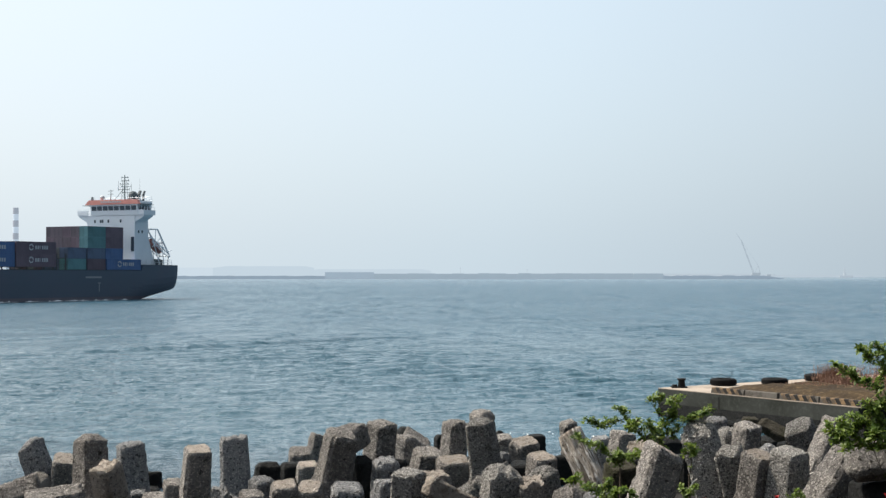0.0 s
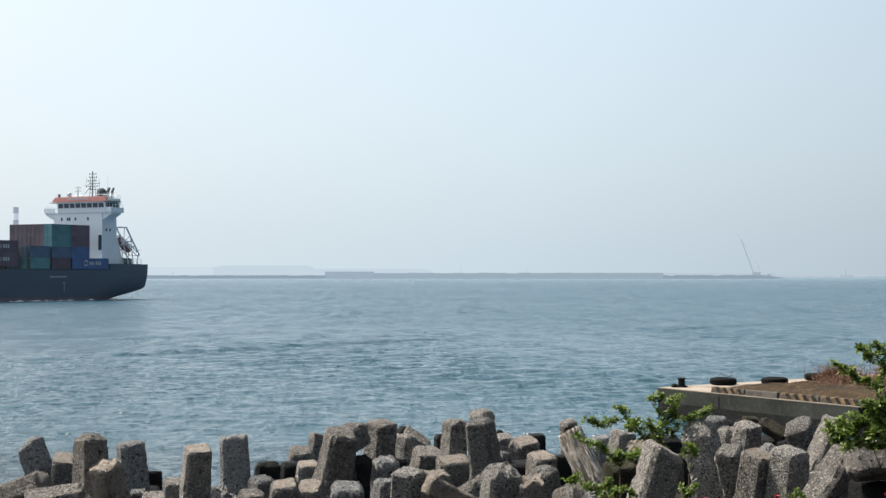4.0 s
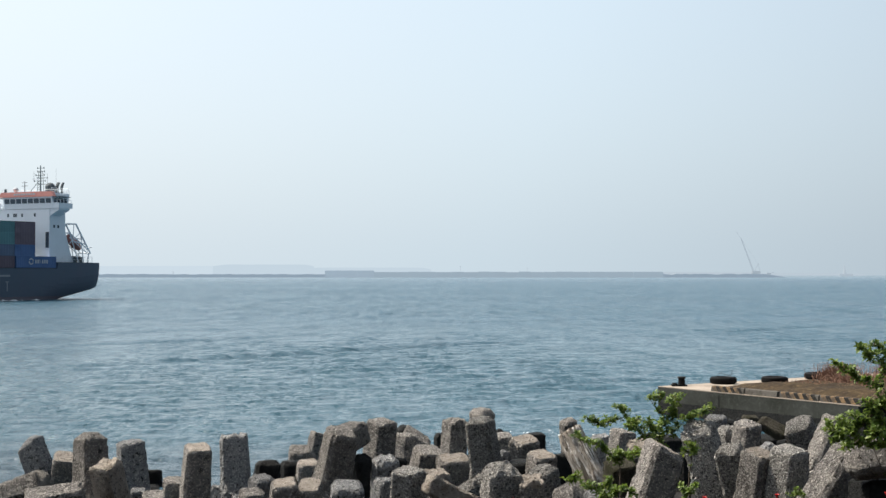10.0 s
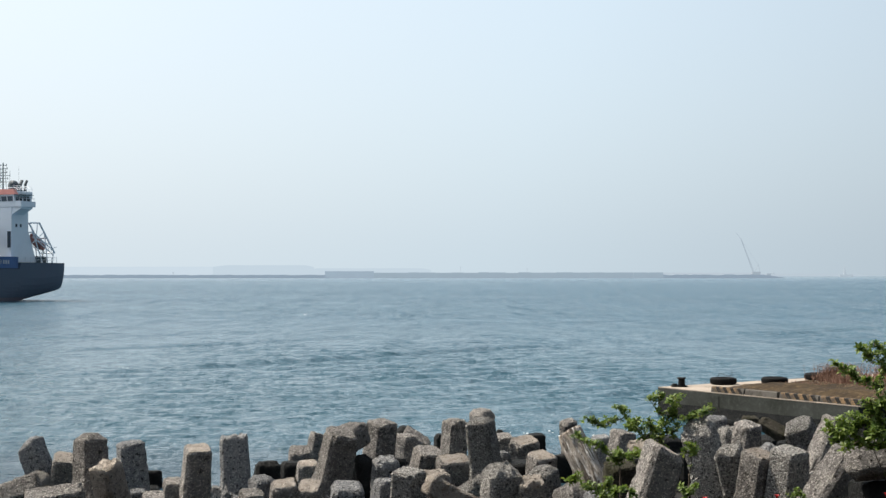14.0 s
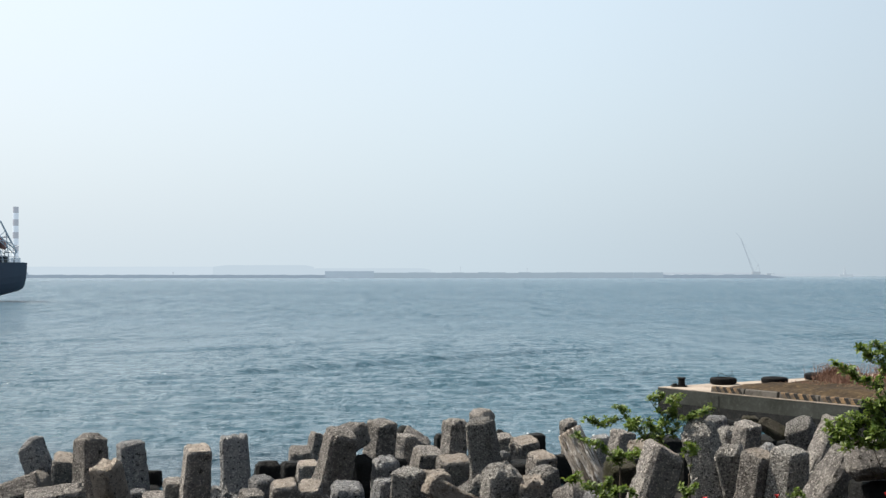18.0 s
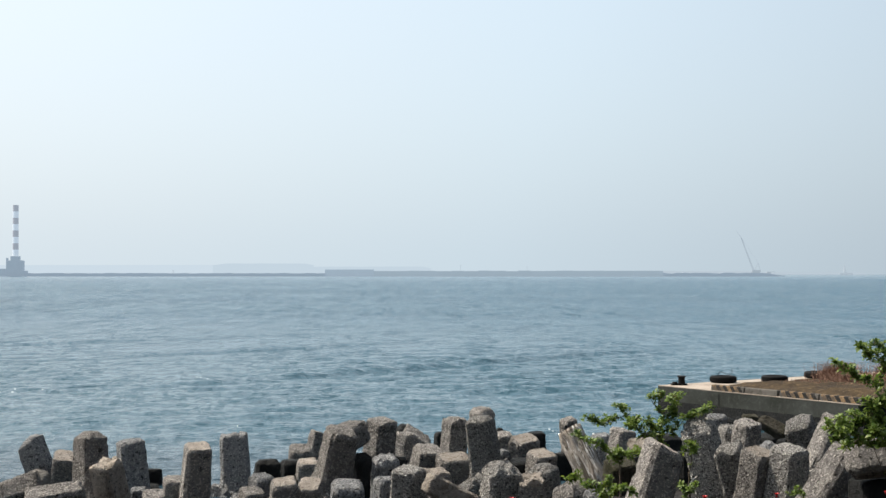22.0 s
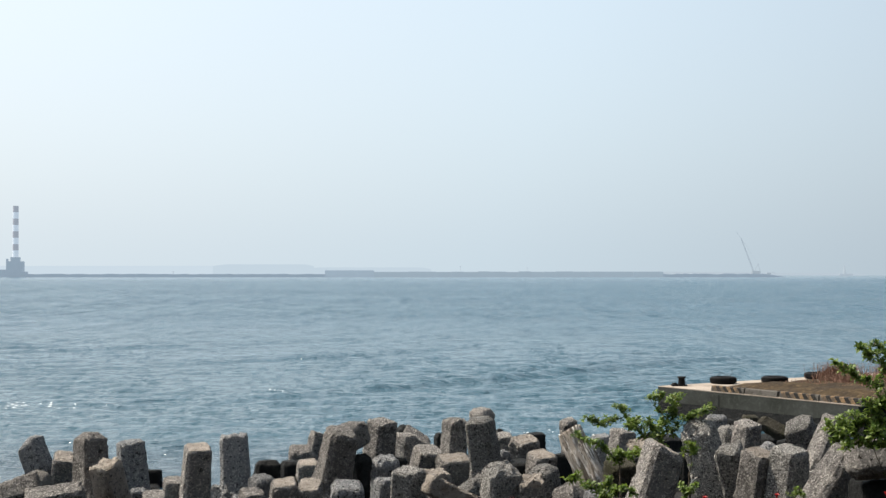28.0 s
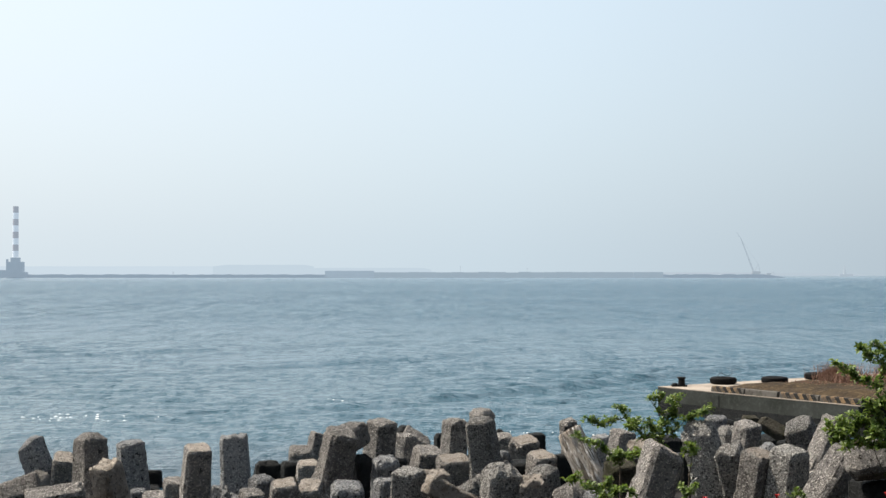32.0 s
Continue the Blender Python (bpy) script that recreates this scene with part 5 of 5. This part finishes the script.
    for z in (25.35, 25.8):
        rod(bm, (8.9, 8.4, z), (8.9, -6.0, z), 0.03, 0.03, 4)
        rod(bm, (8.9, 8.4, z), (14.4, 8.4, z), 0.03, 0.03, 4)
    part("roof_rail", bm, M_WHITE, ship)
    # small cabin windows of the front and the side
    for y in (-4.9, -3.1, -2.5, -0.7, 3.1):
        bm = B()
        box(bm, 13.72, 13.79, y - 0.25, y + 0.25, 19.1, 19.9)
        part("cabin_window", bm, M_GLASS, house)
    for x in (11.0, 12.3):
        bm = B()
        box(bm, x - 0.25, x + 0.25, 7.38, 7.44, 16.4, 17.1)
        part("cabin_window", bm, M_GLASS, house)
    bm = B()
    box(bm, 13.72, 13.80, 6.3, 7.25, 11.7, 15.4)
    part("stair_opening", bm, M_GLASS, house, "tall dark opening")
    # main mast and its fittings
    bm = rod(B(), (9.6, 0.8, 24.6), (9.6, 0.8, 31.6), 0.2, 0.12, 8)
    for dx, dy in ((0.5, 0.55), (0.5, -0.55), (-0.5, 0.55), (-0.5, -0.55)):
        rod(bm, (9.6 + dx, 0.8 + dy, 24.6), (9.6 + dx * 0.6, 0.8 + dy * 0.6, 30.2), 0.07, 0.06, 5)
    for k in range(8):
        z, w = 24.8 + k * 0.68, 0.55 - 0.028 * k
        rod(bm, (10.05 - k * 0.025, 0.8 - w * (-1) ** k, z), (10.05 - k * 0.025, 0.8 + w * (-1) ** k, z + 0.62), 0.04, 0.04, 4)
    mast = part("mast", bm, M_STEEL, ship, "grey-green lattice mast")
    for z, y0, y1 in ((27.0, -0.6, 2.4), (27.8, -1.9, 1.4), (28.5, -1.0, 2.0), (29.2, -1.4, 1.1), (30.1, -0.9, 1.2), (30.9, -0.9, 1.0)):
        bm = B()
        box(bm, 9.54, 9.66, 0.8 + y0, 0.8 + y1, z, z + 0.12)
        for y in (y0, y1):
            rod(bm, (9.6, 0.8 + y, z - 0.15), (9.6, 0.8 + y, z + 0.35), 0.1, 0.07, 5)
        part("yard", bm, M_STEEL, mast)
    bm = B()
    box(bm, 10.3, 10.55, -0.9, 1.3, 28.15, 28.4, 0.05)
    part("radar_scanner", bm, M_WHITE, mast)
    bm = B()
    rod(bm, (9.6, 0.4, 28.0), (9.9, -2.6, 24.7), 0.08, 0.08, 5)
    part("mast_stay", bm, M_STEEL, mast)
    bm = B()
    rod(bm, (9.8, 3.0, 24.6), (9.8, 3.0, 29.6), 0.06, 0.04, 4)
    rod(bm, (9.8, 5.6, 24.6), (9.8, 5.6, 30.6), 0.04, 0.02, 4)
    rod(bm, (9.8, -1.0, 27.9), (9.8, -1.0, 30.2), 0.06, 0.04, 4)
    part("whip_aerial", bm, M_STEEL, ship)
    m2 = part("signal_mast", rod(B(), (13.6, -0.1, 24.6), (13.6, -0.1, 27.6), 0.12, 0.07, 6), M_STEEL, ship)
    for z, wid in ((26.4, 0.9), (27.2, 0.85)):
        part("yard", box(B(), 13.55, 13.65, -0.1 - wid, -0.1 + wid, z, z + 0.1), M_STEEL, m2)
    bm = B()
    rod(bm, (13.4, -2.9, 24.6), (13.4, -2.9, 25.3), 0.09, 0.07, 6)
    bmesh.ops.create_uvsphere(bm, u_segments=14, v_segments=9, radius=0.6, matrix=Matrix.Translation((13.4, -2.9, 25.6)))
    part("radome", bm, M_RADOME, ship, smooth=True)
    bm = B()
    prism(bm, [(-6.3, 24.6), (-5.8, 24.6), (-5.9, 25.8), (-6.1, 25.9)], 0, 13.2, 13.7)
    part("searchlight", bm, M_DARK, ship)
    # funnel and exhaust pipes behind the wheelhouse
    fun = part("funnel", box(B(), 3.6, 8.0, -1.1, 2.7, 8.3, 25.3, 0.5), M_STEEL, ship)
    bm = B()
    rod(bm, (6.6, 0.9, 25.2), (6.6, 0.9, 26.5), 1.15, 1.15, 18)
    bmesh.ops.create_uvsphere(bm, u_segments=18, v_segments=10, radius=1.15, matrix=Matrix.Translation((6.6, 0.9, 26.5)) @ Matrix.Diagonal((1, 1, 1.0, 1)))
    part("silencer", bm, M_DARK, fun)
    for k, (x, y) in enumerate(((5.4, 1.9), (4.8, 1.1), (4.4, 2.3))):
        bm = B()
        rod(bm, (x, y, 25.2), (x, y, 26.8), 0.32, 0.3, 10)
        rod(bm, (x, y, 26.7), (x - 0.5, y, 27.7), 0.3, 0.28, 10)
        part("exhaust_pipe", bm, M_DARK, fun)
    return house


before = set(scene.objects)
bridge_house()
for ob in [o for o in scene.objects if o not in before]:      # the house is a little lower than its drawing
    for v in ob.data.vertices:
        v.co.z = 8.3 + (v.co.z - 8.3) * 0.942


def stern_gear():
    # launching frame for the lifeboat
    bm = B()
    for y in (5.0, 8.0):
        rod(bm, (1.2, y, 10.4), (6.0, y, 17.0), 0.2, 0.2, 6)
        rod(bm, (2.0, y, 8.3), (1.6, y, 11.2), 0.17, 0.17, 6)
        rod(bm, (5.0, y, 8.3), (8.2, y, 15.4), 0.13, 0.13, 6)
        rod(bm, (6.0, y, 17.0), (8.6, y, 17.0), 0.12, 0.12, 6)
        rod(bm, (2.8, y, 12.4), (7.4, y, 13.2), 0.11, 0.11, 5)
        rod(bm, (3.4, y, 8.3), (4.4, y, 14.6), 0.11, 0.11, 5)
        rod(bm, (0.6, y, 11.9), (2.2, y, 11.5), 0.12, 0.12, 5)
        # the sloping launching rail and its lattice
        rod(bm, (1.4, y, 10.9), (8.0, y, 14.9), 0.14, 0.14, 5)
        rod(bm, (1.9, y, 10.2), (8.0, y, 13.9), 0.1, 0.1, 5)
        for k in range(6):
            rod(bm, (2.0 + k, y, 10.25 + 0.61 * k), (2.5 + k, y, 11.55 + 0.61 * k), 0.07, 0.07, 4)
        rod(bm, (4.6, y, 15.0), (8.0, y, 12.6), 0.09, 0.09, 5)
        rod(bm, (6.6, y, 16.9), (6.9, y, 13.6), 0.09, 0.09, 5)
    for x, z in ((6.0, 17.0), (1.3, 10.5), (3.6, 13.7), (8.0, 14.9)):
        rod(bm, (x, 5.0, z), (x, 8.0, z), 0.15, 0.15, 6)
    part("davit_frame", bm, M_WHITE, ship, "white launching frame")
    boat = B()
    bmesh.ops.create_uvsphere(boat, u_segments=16, v_segments=10, radius=1.0, matrix=Matrix.Translation((4.9, 6.5, 12.6)) @ Matrix.Rotation(radians(-32), 4, "Y") @ Matrix.Diagonal((2.5, 0.95, 1.0, 1)))
    lb = part("lifeboat", boat, M_LIFEBOAT, ship, "orange free-fall lifeboat", True)
    bm = B()
    box(bm, 5.8, 6.8, 5.8, 7.2, 13.7, 14.7, 0.2)
    part("steering_cabin", bm, M_LIFEBOAT, lb)
    # rails and winches round the poop
    for k in range(7):
        bm = B()
        rod(bm, (0.9 + k * 1.6, 8.3, 8.3), (0.9 + k * 1.6, 8.3, 9.5), 0.05, 0.05, 5)
        part("rail_post", bm, M_WHITE, ship)
    bm = B()
    for z in (8.9, 9.5):
        rod(bm, (0.9, 8.3, z), (10.5, 8.3, z), 0.035, 0.035, 5)
        rod(bm, (0.9, 8.3, z), (0.9, -8.3, z), 0.035, 0.035, 5)
    part("poop_rail", bm, M_WHITE, ship)
    for x, y in ((3.2, 5.8), (2.2, 1.0), (6.0, 6.8)):
        bm = B()
        rod(bm, (x, y - 0.9, 9.2), (x, y + 0.9, 9.2), 0.55, 0.55, 14)
        box(bm, x - 0.5, x + 0.5, y - 1.2, y - 0.95, 8.3, 9.6)
        box(bm, x - 0.5, x + 0.5, y + 0.95, y + 1.2, 8.3, 9.6)
        part("mooring_winch", bm, M_DARK, ship)
    bm = B()
    rod(bm, (0.4, -2, 8.3), (0.4, -2, 11.5), 0.06, 0.05, 5)
    part("stern_light_post", bm, M_STEEL, ship)
    bm = B()
    box(bm, 15.0, 100, -7.6, 7.6, 6.9, 7.02)
    part("hatch_covers", bm, M_DECKPAINT, ship)
    # open rail and lashing posts along the deck edge
    bm = B()
    for z in (7.35, 7.75, 8.1):
        rod(bm, (13.2, 8.86, z), (100, 8.86, z), 0.03, 0.03, 4)
    part("deck_rail", bm, M_DARK, ship, "dark side rail")
    for k in range(37):
        bm = B()
        x = 13.6 + k * 2.35
        rod(bm, (x, 8.86, 6.9), (x, 8.86, 8.15), 0.05, 0.05, 4)
        part("rail_post", bm, M_DARK, ship)
    for k, x in enumerate((31.95, 38.8, 41.7, 54.4, 67.0)):
        bm = B()
        for y in (8.7, 5.0, 0.0, -5.0):
            box(bm, x - 0.12, x + 0.12, y - 0.1, y + 0.1, 6.9, 10.6)
        box(bm, x - 0.12, x + 0.12, -8.6, 8.75, 9.5, 9.65)
        part("lashing_bridge", bm, M_DARK, ship, "dark steel lashing bridge")


stern_gear()

# container paints, each lifted by the haze put into it
HAZED_BOX_COLOURS = {
    "maroon": (0.135, 0.10, 0.128), "blue": (0.075, 0.15, 0.32), "teal": (0.10, 0.235, 0.255), "brown": (0.115, 0.095, 0.115),
    "navy": (0.09, 0.13, 0.205), "green": (0.09, 0.16, 0.145), "grey": (0.14, 0.155, 0.17)}
M_BOX = {k: material(k + "_container_paint", c, 0.55, 0, [(0.4, tuple(v * 0.75 for v in c), 0.45, 0.7), (3, (0.09, 0.05, 0.035), 0.66, 0.8)], 0, 1, 0.15) for k, c in HAZED_BOX_COLOURS.items()}
BOX_MESH = {}


def container_meshes(L, colour, H):
    key = (L, colour, H)
    if key in BOX_MESH:
        return BOX_MESH[key]
    W = 2.44
    bm = B()
    # corrugated long sides between corner posts
    n = 22 if L > 8 else 12
    for side in (1, -1):
        cols = []
        for i in range(n * 2 + 1):
            x = 0.15 + (L - 0.3) * i / (n * 2)
            y = side * (W / 2 - (0.015 if i % 2 else 0.055))
            cols.append((bm.verts.new((x, y, 0.14)), bm.verts.new((x, y, H - 0.1))))
        for i in range(n * 2):
            bm.faces.new((cols[i][0], cols[i + 1][0], cols[i + 1][1], cols[i][1]))
    box(bm, 0.06, L - 0.06, -W / 2 + 0.06, W / 2 - 0.06, 0.1, H - 0.03)
    body = mesh_of("corrugated_body", bm, M_BOX[colour])
    bm = B()
    for x in (0, L - 0.15):
        for y in (-W / 2, W / 2 - 0.15):
            box(bm, x, x + 0.15, y, y + 0.15, 0, H)
    for y in (-W / 2, W / 2 - 0.1):
        box(bm, 0.15, L - 0.15, y, y + 0.1, 0, 0.14)
        box(bm, 0.15, L - 0.15, y, y + 0.1, H - 0.1, H)
    for x in (0, L - 0.15):
        box(bm, x, x + 0.15, -W / 2 + 0.15, W / 2 - 0.15, 0, 0.14)
        box(bm, x, x + 0.15, -W / 2 + 0.15, W / 2 - 0.15, H - 0.12, H)
    fr = mesh_of("corner_frame", bm, M_BOX[colour])
    bm = B()
    box(bm, L - 0.05, L - 0.01, -W / 2 + 0.16, -0.01, 0.15, H - 0.13)
    for y in (-0.9, -0.35):
        rod(bm, (L, y, 0.15), (L, y, H - 0.13), 0.025, 0.025, 5)
    door = mesh_of("door", bm, M_BOX[colour])
    BOX_MESH[key] = (body, fr, door)
    return BOX_MESH[key]


def container(x, y, z, L, colour, H=2.48, logo=False):
    c = thing("container", f"{colour} corrugated steel shipping container stacked on the ship", "container", "containers on the ship")
    body, fr, door = container_meshes(L, colour, H)
    b = share("corrugated_body", body, c, Matrix())
    share("corner_frame", fr, c, Matrix())
    share("door", door, c, Matrix())
    share("door", door, c, Matrix.Translation((0, 1.22 - 0.05 + 0.0, 0)))
    if logo:
        bm = B()
        ring = []
        cx, cz, yy = L * 0.63, H * 0.55, 1.235
        for i in range(16):
            a = 2 * math.pi * i / 16
            ring.append((bm.verts.new((cx + 0.72 * math.cos(a), yy, cz + 0.72 * math.sin(a))), bm.verts.new((cx + 0.45 * math.cos(a), yy, cz + 0.45 * math.sin(a)))))
        for i in range(16):
            if i in (0, 8):
                continue
            j = (i + 1) % 16
            bm.faces.new((ring[i][0], ring[j][0], ring[j][1], ring[i][1]))
        part("logo", bm, M_MARK, c, "white ring-shaped mark")
        for i in range(6):
            w = 0.44 if i != 2 else 0.2
            x1 = cx - 1.2 - i * 0.68
            bm = B()
            box(bm, x1 - w, x1, 1.225, 1.24, cz - 0.42, cz + 0.38)
            part("lettering_bar", bm, M_MARK, c, "white bar of lettering")
    LOADED.append((c, Matrix.Translation((x, y, z))))
    return c


def cargo():
    rnd = random.Random(8)
    ys = [7.78 - 2.52 * k for k in range(7)]
    dull = ["maroon", "brown", "maroon", "navy", "maroon", "navy", "grey", "brown"]
    F20, F40 = 6.06, 12.19
    # foot of the after stacks
    for k, y in enumerate(ys):
        if k == 0:
            container(13.3, y, 7.03, F40, "blue", logo=True)
            container(25.9, y, 7.03, F20, "maroon")
            container(32.4, y, 7.03, F20, "teal")
            container(32.4, y, 9.52, F20, "navy")
        else:
            container(19.8, y, 7.03, F40, rnd.choice(dull))
            container(32.4, y, 7.03, F20, rnd.choice(dull))
            container(32.4, y, 9.52, F20, rnd.choice(dull))
    # the high stack before the bridge house
    tops = {0: (("maroon", "teal"), ("maroon", "teal"), ("blue", "navy"))}
    for k, y in enumerate(ys[:5]):
        for lvl, z in enumerate((14.50, 12.01, 9.52)):
            pair = tops.get(k, [(("maroon", "brown")[rnd.randint(0, 1)],) * 2 if lvl < 2 else ("navy", "navy")] * 3)[lvl]
            container(19.8, y, z, F20, pair[0])
            container(25.92, y, z, F20, pair[1])
    # forward bays
    for x, cols, hs, logo in ((42.1, ("maroon", "maroon"), (2.72, 2.72), True), (54.7, ("blue", "blue"), (2.66, 2.66), True), (67.3, ("maroon", "navy"), (2.7, 2.7), False)):
        for k, y in enumerate(ys):
            z = 7.6
            for lvl in range(2):
                container(x, y, z, F40, cols[lvl] if k == 0 else rnd.choice(dull), hs[lvl], logo and k == 0)
                z += hs[lvl] + 0.02


cargo()


def foam(name, spots, seed, label):
    """Ragged flecks of foam on the water: (x, y, length, width, turn, height)."""
    rnd = random.Random(seed)
    bm = B()
    for x, y, ln, wd, turn, high in spots:
        c, s = math.cos(turn), math.sin(turn)
        mid = bm.verts.new((x, y, 0.04 + high))
        ring = []
        for i in range(12):
            a = 2 * math.pi * i / 12
            r = rnd.uniform(0.45, 1.0)
            u, v = ln / 2 * r * math.cos(a), wd / 2 * r * math.sin(a)
            ring.append(bm.verts.new((x + c * u - s * v, y + s * u + c * v, 0.03)))
        for i in range(12):
            bm.faces.new((mid, ring[i], ring[(i + 1) % 12]))
    return tagged(part(name, bm, M_FOAM, None, label, True), "", "foam", kind="stuff")


def ship_foam():
    rnd = random.Random(31)
    spots = []
    for i in range(70):
        x = rnd.uniform(20, 112)
        spots.append((x, 9.5 + abs(rnd.gauss(0, 0.8)), rnd.uniform(0.8, 4.0), rnd.uniform(0.3, 1.2), rnd.uniform(-0.1, 0.1), rnd.uniform(0.02, 0.38) ** 1.3))
    return foam("bow_wash_foam", spots, 5, "thin white foam along the ship's waterline")


def crest_foam():
    """Small breaking crests; each named by where it shows and when."""
    rnd = random.Random(17)
    spots = []
    for x, y, t, n in ((-15.4, 56.3, 32, 5), (-12.8, 55.6, 32, 3), (-6.7, 94.0, 19, 1), (-30.5, 104.0, 0, 1)):
        bx, by = x - SEA_RUN.x * t / 32, y - SEA_RUN.y * t / 32
        for i in range(n * 3):
            spots.append((bx + rnd.gauss(0, 0.7), by + rnd.gauss(0, 0.8), rnd.uniform(0.06, 0.26), rnd.uniform(0.04, 0.14), rnd.uniform(-0.4, 0.6), 0.02))
    return foam("crest_foam", spots, 6, "small white breaking crests on the waves")


def shore_foam():
    rnd = random.Random(23)
    spots = []
    for x, y, n, sx, sy in ((8.6, 48.8, 14, 0.4, 0.6), (3.8, 50.2, 16, 0.7, 0.7), (-2.9, 46.5, 10, 0.4, 0.5), (-10.3, 41.2, 10, 0.8, 0.5), (-6.2, 38.6, 8, 0.4, 0.4)):
        for i in range(n):
            spots.append((x + rnd.gauss(0, sx * 1.3), y + rnd.gauss(0, sy * 2.0), rnd.uniform(0.05, 0.22), rnd.uniform(0.04, 0.16), rnd.uniform(-0.8, 0.8), 0.01))
    return foam("shore_foam", spots, 9, "flecks of white foam where waves reach the blocks")


shore_foam()


def driftwood(a, b, r):
    a, b = Vector(a), Vector(b)
    bm = B()
    mid = (a + b) / 2 + Vector((0, 0, 0.03))
    rod(bm, a, mid, r, r * 0.9, 7)
    rod(bm, mid, b, r * 0.9, r * 0.6, 7)
    tagged(part("driftwood", bm, M_DRIFT, None, "bleached driftwood stick lying on the blocks"), "", "driftwood", "driftwood among the blocks")


driftwood((7.72, 30.2, 1.42), (8.06, 30.4, 1.47), 0.022)
driftwood((7.66, 30.0, 1.33), (7.74, 30.2, 1.12), 0.03)
driftwood((5.02, 29.0, 1.34), (5.22, 29.1, 1.52), 0.02)


def far_mast(px, top, foot, wide, label):
    t = thing("far_mast", label, "mast", "thin masts on the breakwater", at=pose(far_x(px), FAR + 4, 0))
    bm = B()
    rod(bm, (0, 0, far_z(foot)), (0, 0, far_z(top)), wide, wide * 0.6, 6)
    part("pole", bm, M_FAINT, t)
    bm = B()
    box(bm, -wide * 2, wide * 2, -1, 1, far_z(top), far_z(top) + 0.9, 0.1)
    part("lamp_head", bm, M_FAINT, t)


far_mast(933, 475, 482, 0.4, "thin hazy light mast on the breakwater")
far_mast(815, 472, 482, 0.4, "thin hazy light mast on the breakwater")
far_mast(306, 481.5, 486, 0.8, "short hazy post on the breakwater arm")


wash = ship_foam()
crests = crest_foam()


def motions():
    walk(wash, [(t, ship_at(t)) for t in SHIP_TIMES])
    walk(crests, [(t, Matrix.Translation(SEA_RUN * (t / 32))) for t in SHIP_TIMES])
    walk(ship, [(t, ship_at(t)) for t in SHIP_TIMES])
    for c, m in LOADED:
        walk(c, [(t, ship_at(t) @ m) for t in SHIP_TIMES])
    walk(water, [(t, Matrix.Translation(SEA_RUN * (t / 32))) for t in SHIP_TIMES])


motions()
